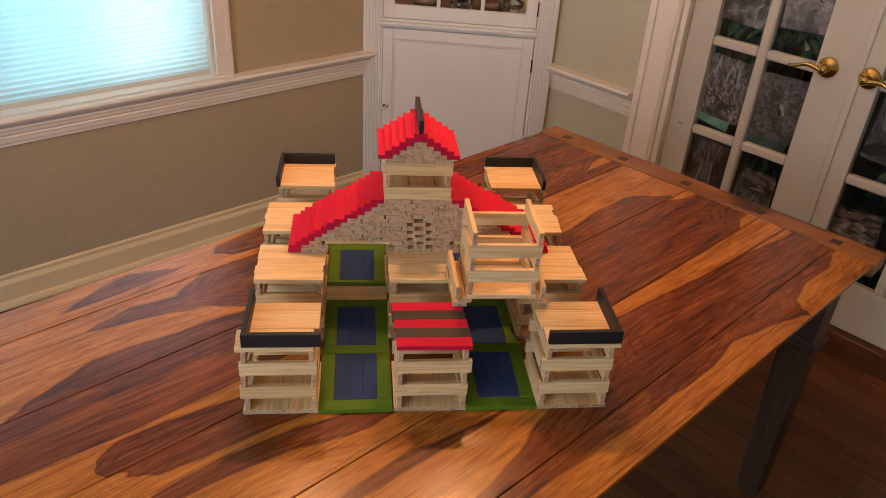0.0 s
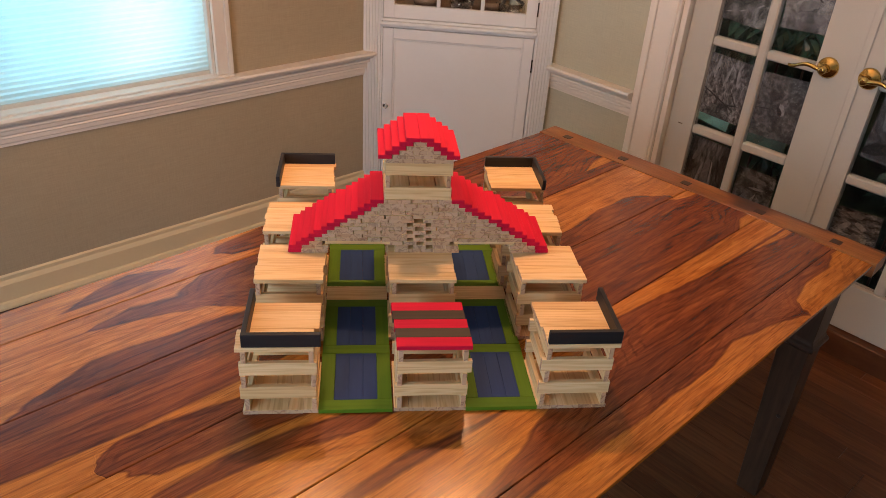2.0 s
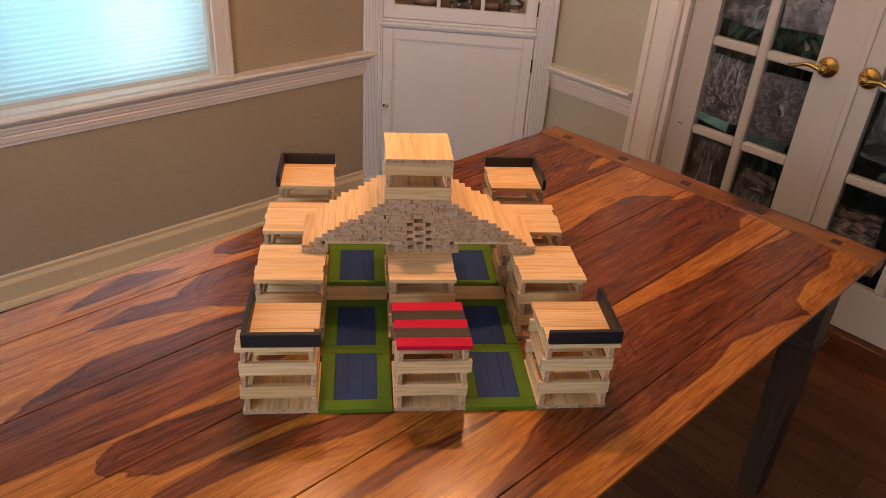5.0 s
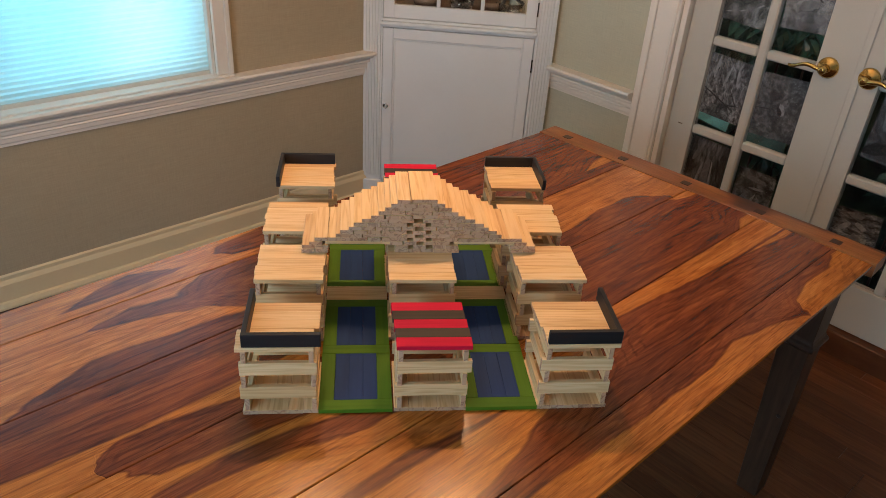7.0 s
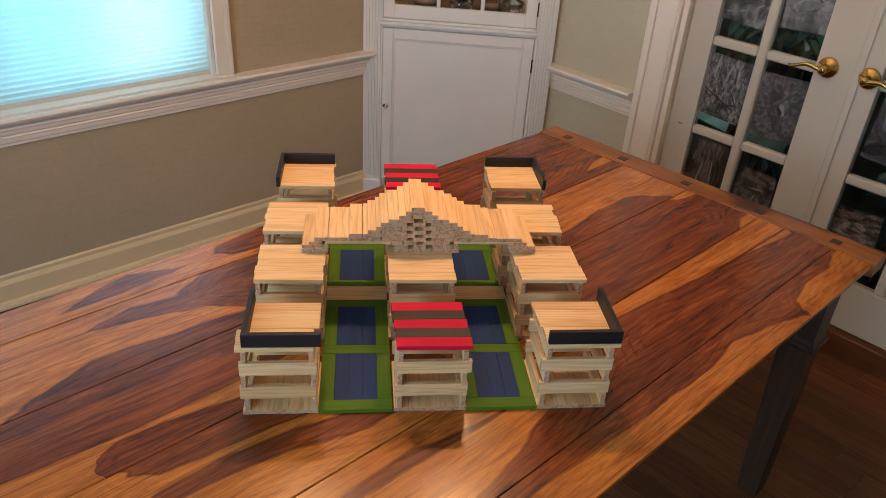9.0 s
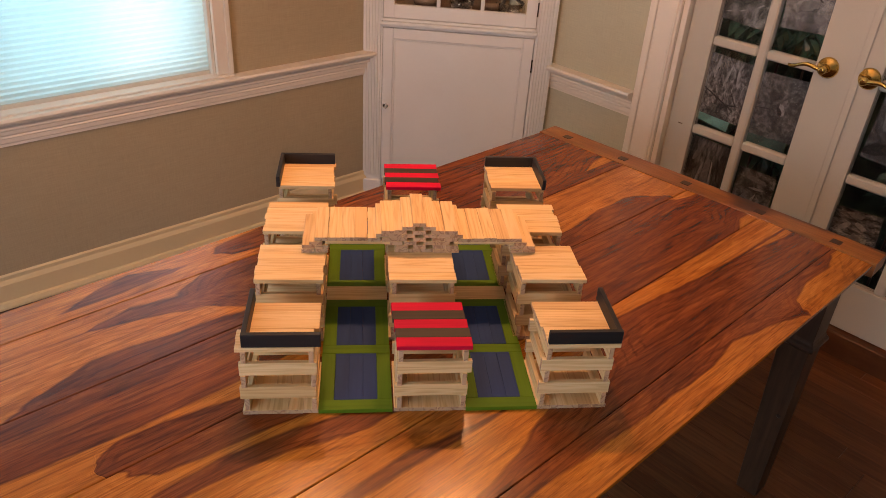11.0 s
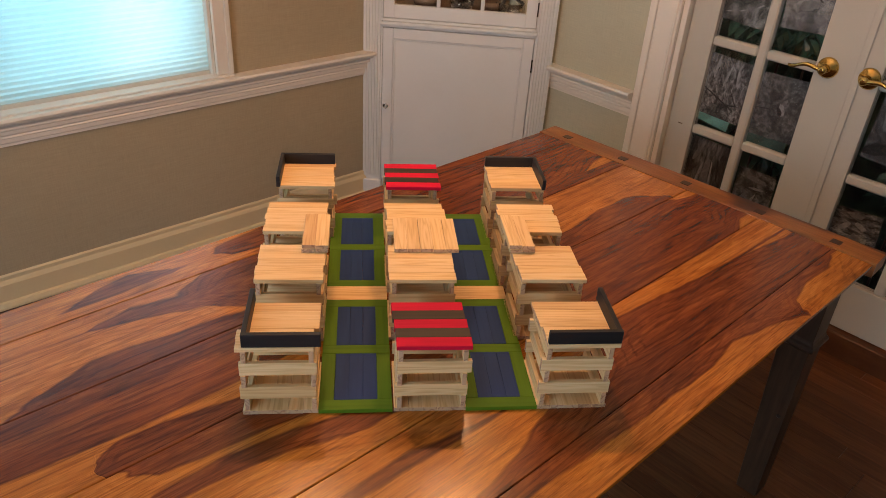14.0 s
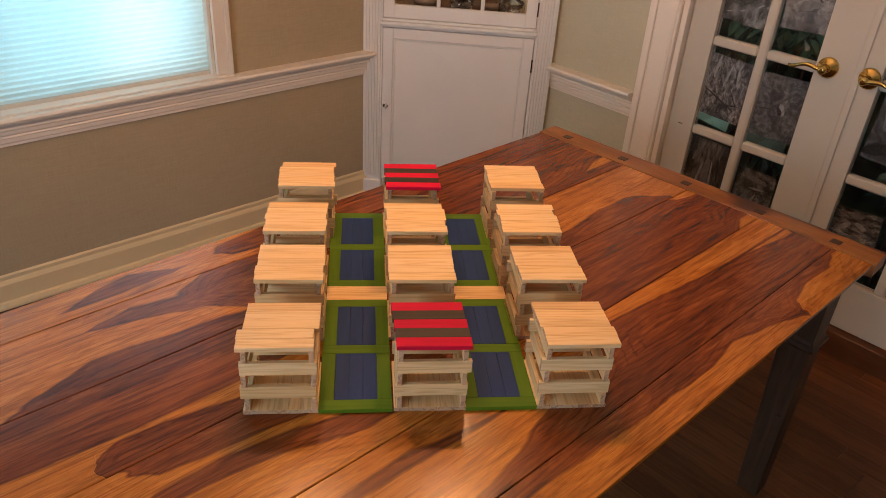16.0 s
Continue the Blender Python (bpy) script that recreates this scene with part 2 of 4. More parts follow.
def leg_wood():
    """Dull dark wood with upright grain."""
    m, nt, b = material("dark_leg_wood")
    vec, _ = coords(nt, (55.0, 55.0, 4.0))
    g = noise_tex(nt, vec, 1.0, 5.0, 0.65, 0.4)
    big, _ = coords(nt)
    worn = noise_tex(nt, big, 6.0, 4.0)
    col = ramp(nt, g, [(0.3, (0.045, 0.021, 0.012)), (0.7, (0.090, 0.045, 0.026))])
    nt.links.new(mixc(nt, 0.5, col, ramp(nt, worn, [(0.35, (0.7, 0.68, 0.66)), (0.65, (1.15, 1.1, 1.05))]), "MULTIPLY"), b.inputs["Base Color"])
    b.inputs["Roughness"].default_value = 0.5
    b.inputs["Specular IOR Level"].default_value = 0.3
    bump(nt, b, g, 0.12, 0.001)
    return m


def floor_wood(name, seed, tone):
    """Dull red-brown strip flooring: fine lengthwise grain and worn patches."""
    m, nt, b = material(name)
    tc = nt.nodes.new("ShaderNodeTexCoord")
    oi = nt.nodes.new("ShaderNodeObjectInfo")
    mp = nt.nodes.new("ShaderNodeMapping")
    mp.inputs["Scale"].default_value = (90.0, 4.0, 10.0)
    mp.inputs["Location"].default_value = (seed, seed * 2.3, 0.0)
    nt.links.new(tc.outputs["Object"], mp.inputs[0])
    g = noise_tex(nt, mp.outputs[0], 1.0, 5.0, 0.65, 0.6)
    col = ramp(nt, g, [(0.3, tuple(c * tone for c in (0.090, 0.028, 0.010))), (0.7, tuple(c * tone for c in (0.180, 0.066, 0.026)))])
    each = ramp(nt, oi.outputs["Random"], [(0.0, (0.82, 0.80, 0.78)), (1.0, (1.1, 1.08, 1.05))])
    col = mixc(nt, 1.0, col, each, "MULTIPLY")
    worn = noise_tex(nt, tc.outputs["Object"], 5.0, 4.0)
    nt.links.new(mixc(nt, 0.5, col, ramp(nt, worn, [(0.35, (0.7, 0.68, 0.66)), (0.65, (1.15, 1.1, 1.05))]), "MULTIPLY"), b.inputs["Base Color"])
    nt.links.new(ramp(nt, worn, [(0.3, (0.38,) * 3), (0.7, (0.55,) * 3)]), b.inputs["Roughness"])
    b.inputs["Specular IOR Level"].default_value = 0.25
    bump(nt, b, g, 0.10, 0.001)
    return m


def painted(name, colour, rough=0.45, grit=90.0, depth=0.08, spot=0.05):
    m, nt, b = material(name)
    vec, _ = coords(nt)
    big = noise_tex(nt, vec, 2.5, 4.0)
    small = noise_tex(nt, vec, grit, 3.0)
    lo = tuple(c * (1 - 2 * spot) for c in colour)
    col = ramp(nt, big, [(0.3, lo), (0.7, colour)])
    nt.links.new(mixc(nt, 0.25, col, mixc(nt, small, lo, colour)), b.inputs["Base Color"])
    b.inputs["Roughness"].default_value = rough
    bump(nt, b, small, depth, 0.002)
    return m


def grasscloth(name, colour):
    """Woven wall covering: fine threads both ways."""
    m, nt, b = material(name)
    v1, _ = coords(nt, (420, 420, 16))
    v2, _ = coords(nt, (16, 16, 420))
    t1, t2 = noise_tex(nt, v1, 1.0, 2.0), noise_tex(nt, v2, 1.0, 2.0)
    vb, _ = coords(nt)
    big = noise_tex(nt, vb, 1.8, 4.0)
    weave = math_node(nt, "ADD", math_node(nt, "MULTIPLY", t1, 0.5), math_node(nt, "MULTIPLY", t2, 0.5))
    col = ramp(nt, weave, [(0.35, tuple(c * 0.86 for c in colour)), (0.65, colour)])
    col = mixc(nt, 1.0, col, ramp(nt, big, [(0.3, (0.93, 0.93, 0.92)), (0.7, (1, 1, 1))]), "MULTIPLY")
    nt.links.new(col, b.inputs["Base Color"])
    b.inputs["Roughness"].default_value = 0.85
    bump(nt, b, weave, 0.18, 0.001)
    return m


def shade_cloth():
    m, nt, b = material("shade_cloth")
    tr = nt.nodes.new("ShaderNodeBsdfTranslucent")
    tr.inputs[0].default_value = (0.80, 0.93, 0.93, 1)
    df = nt.nodes.new("ShaderNodeBsdfDiffuse")
    df.inputs[0].default_value = (0.75, 0.78, 0.76, 1)
    mx = nt.nodes.new("ShaderNodeMixShader")
    mx.inputs[0].default_value = 0.7
    nt.links.new(df.outputs[0], mx.inputs[1])
    nt.links.new(tr.outputs[0], mx.inputs[2])
    nt.links.new(mx.outputs[0], nt.nodes["Material Output"].inputs[0])
    return m


def glass():
    m, nt, b = material("clear_glass")
    b.inputs["Transmission Weight"].default_value = 1.0
    b.inputs["Roughness"].default_value = 0.02
    b.inputs["IOR"].default_value = 1.45
    return m


def brass():
    m, nt, b = material("polished_brass")
    vec, _ = coords(nt)
    n = noise_tex(nt, vec, 60.0, 3.0)
    nt.links.new(ramp(nt, n, [(0.3, (0.62, 0.40, 0.12)), (0.7, (0.80, 0.56, 0.20))]), b.inputs["Base Color"])
    b.inputs["Metallic"].default_value = 1.0
    b.inputs["Roughness"].default_value = 0.18
    return m


def photo_print(name, seed, dark, bright, scale, stretch):
    """A black-and-white print: foliage, bark and water as grey patches."""
    m, nt, b = material(name)
    tc = nt.nodes.new("ShaderNodeTexCoord")
    mp = nt.nodes.new("ShaderNodeMapping")
    mp.inputs["Location"].default_value = (seed, seed * 2.1, seed * 0.7)
    mp.inputs["Scale"].default_value = stretch
    nt.links.new(tc.outputs["Object"], mp.inputs[0])
    n1 = noise_tex(nt, mp.outputs[0], scale, 6.0, 0.75, 0.3)
    n2 = noise_tex(nt, mp.outputs[0], scale * 0.25, 2.0)
    mid = tuple((d * 0.6 + c * 0.4) for d, c in zip((dark,) * 3, (bright,) * 3))
    c1 = ramp(nt, n1, [(0.40, (dark * 0.6,) * 3), (0.50, tuple(c * 0.65 for c in mid)), (0.62, (bright * 0.72,) * 3)])
    c2 = ramp(nt, n2, [(0.35, (0.35, 0.35, 0.36)), (0.6, (1, 1, 1))])
    nt.links.new(mixc(nt, 1.0, c1, c2, "MULTIPLY"), b.inputs["Base Color"])
    b.inputs["Roughness"].default_value = 0.35
    return m


def plain(name, colour, rough=0.5, metal=0.0, var=0.12, scale=12.0):
    m, nt, b = material(name)
    vec, _ = coords(nt)
    n = noise_tex(nt, vec, scale, 4.0)
    nt.links.new(ramp(nt, n, [(0.3, tuple(c * (1 - var) for c in colour)), (0.7, tuple(c * (1 + var) for c in colour))]), b.inputs["Base Color"])
    b.inputs["Roughness"].default_value, b.inputs["Metallic"].default_value = rough, metal
    return m


PINE = pine()
RED = dyed("red_dyed_wood", (0.60, 0.005, 0.036), (0.48, 0.003, 0.027), 0.75)
BLACK = dyed("black_dyed_wood", (0.020, 0.019, 0.021), (0.012, 0.012, 0.013), 0.45)
BROWN = dyed("dark_brown_dyed_wood", (0.050, 0.036, 0.024), (0.034, 0.024, 0.016), 0.6)
GREEN = dyed("green_dyed_wood", (0.080, 0.175, 0.006), (0.058, 0.135, 0.004), 0.65)
BLUE = dyed("blue_dyed_wood", (0.013, 0.044, 0.155), (0.010, 0.034, 0.122), 0.65)
LEG_WOOD = leg_wood()
PEG = plain("dark_peg_wood", (0.035, 0.016, 0.010), 0.4)
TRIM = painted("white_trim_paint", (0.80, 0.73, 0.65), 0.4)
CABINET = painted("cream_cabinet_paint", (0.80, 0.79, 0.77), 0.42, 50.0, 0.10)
# white paint darkened in its colour, for the dimmer light on the doors
DOOR_DIMMED = painted("dimmed_white_door_paint", (0.53, 0.485, 0.42), 0.38, 120.0, 0.05)
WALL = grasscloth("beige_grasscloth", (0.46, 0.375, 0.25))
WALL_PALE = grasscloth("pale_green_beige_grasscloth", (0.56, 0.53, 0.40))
# the white trim paint again, with the warm lamplight mixed into its colour
BASE_WARM_LIT = painted("warm_lit_baseboard_paint", (0.74, 0.59, 0.36), 0.45)
CEILING = painted("ceiling_paint", (0.78, 0.76, 0.70), 0.8)
SHADE = shade_cloth()
GLASS = glass()
BRASS = brass()
IRON = plain("blackened_iron", (0.03, 0.025, 0.02), 0.5, 0.8)
FLOOR_WOOD = [floor_wood("red_brown_floor_wood_%s" % k, s, c) for k, s, c in (("a", 9.2, 1.0), ("b", 12.7, 0.85), ("c", 15.1, 1.15))]
FLOOR_DARK = plain("floor_joint", (0.012, 0.007, 0.005), 0.7)
SILL_SHADE = painted("blind_rail_plastic", (0.62, 0.58, 0.50), 0.4)
BACKING = plain("dark_green_backing", (0.032, 0.068, 0.040), 0.6, 0.0, 0.8, 9.0)
TEAL = plain("dark_teal_card", (0.020, 0.060, 0.055), 0.5, 0.0, 0.5, 20.0)
AQUA = plain("aqua_card", (0.10, 0.30, 0.27), 0.5, 0.0, 0.3, 20.0)
LEAF = plain("dark_green_leaf", (0.030, 0.095, 0.055), 0.4, 0.0, 0.6, 30.0)
INKS = [plain("print_ink_%s" % k, (c,) * 3, 0.35, 0.0, 0.3, 60.0) for k, c in (("dark", 0.012), ("mid", 0.13), ("pale", 0.24))]
CUPBOARD_IN = plain("cupboard_inside", (0.16, 0.105, 0.06), 0.6)
CHINA = plain("glazed_china", (0.30, 0.19, 0.12), 0.15)


# ---- mesh helpers ----
def add_box(bm, lo, hi, bevel=0.0):
    lo, hi = Vector(lo), Vector(hi)
    c, s = (lo + hi) / 2, hi - lo
    r = bmesh.ops.create_cube(bm, size=1.0, matrix=Matrix.Translation(c) @ Matrix.Diagonal((*s, 1)))
    if bevel:
        es = {e for vtx in r["verts"] for e in vtx.link_edges}
        bmesh.ops.bevel(bm, geom=list(es), offset=bevel, segments=1, affect="EDGES")


def boxes(*specs, bevel=0.0):
    bm = bmesh.new()
    for lo, hi in specs:
        add_box(bm, lo, hi, bevel)
    return bm


def profile(points, x0, x1, axis="u"):
    """A moulding: a closed outline of (out, z), drawn along one axis."""
    bm = bmesh.new()
    ends = []
    for x in (x0, x1):
        ends.append([bm.verts.new((x, o, z) if axis == "u" else (o, x, z)) for o, z in points])
    n = len(points)
    for i in range(n):
        j = (i + 1) % n
        bm.faces.new((ends[0][i], ends[0][j], ends[1][j], ends[1][i]))
    bm.faces.new(ends[0])
    bm.faces.new(ends[1][::-1])
    bmesh.ops.recalc_face_normals(bm, faces=bm.faces)
    return bm


def lathe(rows, steps=20):
    """A turned body round the z axis from (radius, z) rows."""
    bm = bmesh.new()
    rings = [[bm.verts.new((r * math.cos(2 * math.pi * k / steps), r * math.sin(2 * math.pi * k / steps), z)) for k in range(steps)] for r, z in rows]
    for a, c in zip(rings, rings[1:]):
        for k in range(steps):
            f = bm.faces.new((a[k], a[(k + 1) % steps], c[(k + 1) % steps], c[k]))
            f.smooth = True
    bm.faces.new(rings[0][::-1])
    bm.faces.new(rings[-1])
    return bm


def mesh_of(name, bm, mat):
    me = bpy.data.meshes.new(name)
    bm.to_mesh(me)
    bm.free()
    me.materials.append(mat)
    return me


def part(name, bm, mat, parent, label=""):
    ob = new(name, mesh_of(name, bm, mat))
    ob.parent = parent
    return tagged(ob, label)


def thing(name, label, category, m=None, group="", kind=""):
    ob = new(name)
    ob.matrix_world = m or Matrix()
    return tagged(ob, label, category, group, kind)


def setting(name, bm, mat, label="", m=None, category=""):
    ob = new(name, mesh_of(name, bm, mat))
    ob.matrix_world = m or RM
    return tagged(ob, label, category, kind="structure")


# ---- table ----
def make_table():
    u0, v0, v1 = -0.60, -0.463, 0.498
    table = thing("dining_table", "varnished rosewood dining table with strong dark and pale figure", "table", RM @ pose(0, 0, 0))
    boards = [
        (2.1, v0, -0.371, [[(0.10, -0.400, -0.36), (0.306, -0.401, -0.36), (0.56, -0.416, -0.36), (0.70, -0.414, -0.36), (0.80, -0.401, -0.36), (0.94, -0.429, -0.36),
                            (1.00, -0.458, -0.36), (1.045, -0.415, -0.36), (1.12, -0.402, -0.36), (1.22, -0.408, -0.36), (1.28, -0.388, -0.36)]]),
        (5.3, -0.371, -0.187, [[(0.0, -0.39, -0.37), (0.20, -0.39, -0.345), (0.40, -0.39, -0.300), (0.67, -0.39, -0.221), (0.90, -0.39, -0.237), (1.06, -0.39, -0.249), (1.28, -0.39, -0.273)],
                               [(-0.1, -0.24, -0.23), (0.15, -0.25, -0.225), (0.32, -0.255, -0.25)]]),
        (8.85, -0.187, 0.008, [[(-0.215, 0.03, 0.02), (-0.197, 0.006, 0.02), (-0.152, -0.030, 0.02), (-0.08, -0.042, 0.02), (0.02, -0.055, 0.02), (0.5, -0.15, 0.02), (0.7, -0.20, 0.0), (1.20, -0.20, 0.01), (1.28, -0.16, -0.02)],
                               [(-0.22, -0.075, -0.08), (-0.17, -0.090, -0.059), (-0.06, -0.100, -0.062), (0.02, -0.115, -0.075), (0.13, -0.145, -0.10)]]),
        (11.4, 0.008, 0.205, [[(-0.60, 0.085, 0.22), (-0.237, 0.080, 0.22), (-0.144, 0.075, 0.22), (0.036, 0.071, 0.22), (0.5, 0.10, 0.22), (0.85, 0.16, 0.22), (0.95, 0.22, 0.20)],
                              [(-0.215, 0.0, -0.01), (-0.205, 0.0, 0.045), (-0.17, 0.0, 0.065), (-0.10, 0.0, 0.061), (0.02, 0.0, 0.04), (0.6, 0.0, 0.05), (0.9, 0.0, 0.06), (1.0, 0.0, 0.080), (1.13, 0.0, 0.085), (1.20, 0.0, 0.055), (1.25, 0.0, 0.0)]]),
        (14.2, 0.205, 0.402, [[(-0.10, 0.352, 0.35), (-0.085, 0.345, 0.362), (-0.01, 0.328, 0.372), (0.086, 0.293, 0.360), (0.146, 0.25, 0.394), (0.25, 0.20, 0.42), (1.0, 0.20, 0.42), (1.08, 0.215, 0.42), (1.28, 0.275, 0.42)],
                              [(-0.33, 0.19, 0.195), (-0.284, 0.19, 0.212), (-0.213, 0.19, 0.242), (-0.126, 0.19, 0.270), (-0.06, 0.19, 0.268), (0.01, 0.19, 0.253), (0.139, 0.19, 0.240)]]),
        (17.9, 0.402, v1, [[(-0.13, 0.43, 0.425), (-0.10, 0.428, 0.436), (-0.05, 0.430, 0.462), (0.03, 0.433, 0.482), (0.10, 0.437, 0.447), (0.14, 0.447, 0.44), (0.19, 0.455, 0.45), (0.23, 0.425, 0.475), (0.5, 0.40, 0.51), (1.28, 0.40, 0.51)]]),
    ]
    for seed, a, c, zones in boards:
        if a == v0:                          # the long edge is cut away underneath, a slope added to keep it in shade
            bm = profile([(a, TT - 0.001), (a + 0.001, TT), (c - 0.0014, TT), (c - 0.0007, TT - 0.0014), (c - 0.0007, TT - 0.032), (a + 0.030, TT - 0.032), (a, TT - 0.008)], u0, 1.320)
        else:
            bm = boxes(((u0, a + 0.0007, TT - 0.032), (1.320, c - 0.0007, TT)), bevel=0.0014)
        part("board", bm, figured_rosewood("rosewood_board", seed, a, c, zones), table)
    end = part("breadboard_end", boxes(((-0.038, v0 - 0.004, -0.034), (0.038, v1 + 0.004, 0.0015)), bevel=0.0005),
               rosewood("rosewood_end", 6.6, 0.54, 0.3, 1), table)
    end.matrix_basis = pose(1.347, 0, TT, 0, 0, 2.2)
    for v in (-0.365, -0.175, 0.031, 0.229, 0.422):
        part("peg", boxes(((-0.016, v - 0.0125, -0.01), (0.007, v + 0.0125, 0.0027)), bevel=0.0008), PEG, end, "dark square wooden peg")
    part("apron", boxes(((-0.46, v0 + 0.055, TT - 0.13), (1.26, v0 + 0.075, TT - 0.034))), LEG_WOOD, table)
    part("apron", boxes(((-0.46, v1 - 0.08, TT - 0.13), (1.26, v1 - 0.055, TT - 0.034))), LEG_WOOD, table)
    part("apron", boxes(((1.30, v0 + 0.118, TT - 0.13), (1.325, v1 - 0.118, TT - 0.036))), LEG_WOOD, table)
    part("apron", boxes(((-0.525, v0 + 0.118, TT - 0.13), (-0.5, v1 - 0.118, TT - 0.034))), LEG_WOOD, table)
    for su in (-1, 1):
        for sv in (-1, 1):
            # inner and outer faces; only the inner ones taper
            uo, vo = (1.338, -0.535)[su < 0], (v1 - 0.042, v0 + 0.042)[sv < 0]
            bm = bmesh.new()
            rows = [(0.057, 0.0, FLOOR), (0.075, 0.0, 0.612), (0.077, 0.002, 0.614), (0.084, 0.009, 0.620), (0.084, 0.009, 0.630), (0.078, 0.003, 0.636),
                    (0.076, 0.0, 0.645), (0.076, 0.0, TT - 0.036)]
            rings = []
            for w, o, z in rows:
                a, c, d, e = uo - su * w, uo + su * o, vo - sv * w, vo + sv * o
                rings.append([bm.verts.new(p) for p in ((a, d, z), (c, d, z), (c, e, z), (a, e, z))])
            for a, c in zip(rings, rings[1:]):
                for k in range(4):
                    bm.faces.new((a[k], a[(k + 1) % 4], c[(k + 1) % 4], c[k]))
            bm.faces.new(rings[0][::-1])
            bm.faces.new(rings[-1])
            bmesh.ops.recalc_face_normals(bm, faces=bm.faces)
            bmesh.ops.bevel(bm, geom=list(bm.edges), offset=0.0012, segments=1, affect="EDGES")
            leg = part("leg", bm, LEG_WOOD, table, "square tapered leg with a moulded collar")
            fu = uo - su * 0.0668
            bm = lathe([(0.006, -0.004), (0.006, 0.0012), (0.004, 0.002)], 10)
            bm.transform(Matrix.Translation((fu, vo - sv * 0.0155, 0.396)) @ Matrix.Rotation(radians(-90 * su), 4, "Y"))
            part("peg", bm, PEG, leg)


make_table()

# ---- planks ----
L, W, T = 0.1165, 0.0232, 0.0077
GP = 0.0237                                  # spacing of the planks in the gable courses
HT = 2 * T + 5 * W                           # height of a small tower


def plank_mesh(name, mat):
    return mesh_of(name, boxes(((-L / 2, -W / 2, -T / 2), (L / 2, W / 2, T / 2)), bevel=0.0005), mat)


PLANK = {k: plank_mesh(k + "_plank", m) for k, m in
         (("pine", PINE), ("red", RED), ("black", BLACK), ("brown", BROWN), ("green", GREEN), ("blue", BLUE))}
rng = random.Random(7)


def jit(a):
    return rng.uniform(-a, a)


def lay(x, y, z, along="x", edge=False, wob=1.0, turn=0.0):
    """The pose of a plank with its middle at x, y and its underside at z over the table."""
    h = W if edge else T
    return pose(x + jit(0.0009) * wob, y + jit(0.0009) * wob, TT + z + h / 2, 90 if edge else 0, 0,
                (0 if along == "x" else 90) + jit(0.55) * wob + turn)


def still_plank(colour, m, parent, name):
    ob = new(name, PLANK[colour])
    ob.parent = parent
    ob.matrix_basis = m
    return ob


def tower(x, y, top="pine", label="", shift=()):
    """Five courses of planks on edge between a floor and a roof of flat planks."""
    t = thing("plank_tower", label or "small open tower of stacked pine planks", "toy tower", group="towers of the plank city")
    for i in range(5):
        still_plank("pine", lay(x + W * (i + 0.5), y + L / 2, 0, "y", wob=0.5), t, "floor_plank")
    z = T
    for lev in range(5):
        e = 0.0015 + abs(jit(0.0035))
        d = jit(0.0022)
        if lev % 2 == 0:
            for s in (T / 2 + e, L - T / 2 - e):
                still_plank("pine", lay(x + s, y + L / 2 + d, z, "y", True, 0.9), t, "wall_plank")
        else:
            for s in (T / 2 + e * 0.6, L - T / 2 - e * 0.6):
                still_plank("pine", lay(x + L / 2 + d, y + s, z, "x", True, 0.9), t, "wall_plank")
        z += W
    for i in range(5):
        colour = top if top == "pine" else ("red", "brown", "red", "brown", "red")[i]
        dx = shift[i] if shift else jit(0.0022)
        still_plank(colour, lay(x + L / 2 + dx, y + W * (i + 0.5), z, "x", wob=0.5), t, "roof_plank")
    return t


XS = {"L": (0.003, 0.0045, 0.0025, 0.0115), "M": (0.2385, 0.2345, 0.2330, 0.2355), "R": (0.4695, 0.4625, 0.4600, 0.4635)}
YS = (0.0005, 0.1830, 0.3490, 0.5390)
for row in range(4):
    for col in "LMR":
        striped = col == "M" and row in (0, 3)
        sh = {("L", 0): (-0.004, -0.006, 0.002, 0.002, 0.002), ("R", 0): (0.003, 0.004, 0.000, -0.001, -0.002), ("M", 0): (0.001, 0.0, -0.001, -0.003, -0.004)}.get((col, row), ())
        tower(XS[col][row], YS[row], "striped" if striped else "pine",
              "tower of pine planks with a red and brown striped roof" if striped else "", sh)


def garden(x, y, label):
    """A green frame with two blue fields, one plank thick."""
    g = thing("plank_garden", label, "toy garden", group="gardens of the plank city")
    yy = y
    for k in range(2):
        still_plank("green", lay(x + L / 2, yy + W / 2, 0, "x", wob=0.35), g, "border_plank")
        yy += W
        for i in range(5):
            still_plank("green" if i in (0, 4) else "blue", lay(x + W * (i + 0.5), yy + L / 2, 0, "y", wob=0.3), g, "border_plank" if i in (0, 4) else "field_plank")
        yy += L
    still_plank("green", lay(x + L / 2, yy + W / 2, 0, "x", wob=0.35), g, "border_plank")
    return yy + W


for gx in (0.1195, 0.3535):
    back = garden(gx, -0.001, "green planks framing two fields of dark blue planks")
    for k in range(2):
        tagged(new("plank", PLANK["pine"]), "pine plank laid flat between two plank gardens", "plank", "path planks").matrix_world = \
            lay(gx + L / 2, back + W * (k + 0.5), 0, "x", wob=0.5)
    garden(gx, back + 2 * W - 0.002, "green planks framing two fields of dark blue planks")

# ---- loose planks that are taken away ----
TAKEN = []                                   # (plank, first pose, time at which it is gone, on edge)
LABELS = {"pine": "natural pine plank stacked in the plank house", "red": "bright red plank laid on the plank house roof",
          "black": "black plank set on edge as a parapet"}


def loose(colour, m, t, edge=False, label=""):
    ob = tagged(new("plank", PLANK[colour]), label or LABELS[colour], "plank", "loose planks of the house")
    ob.matrix_world = m
    TAKEN.append((ob, m, t, edge))


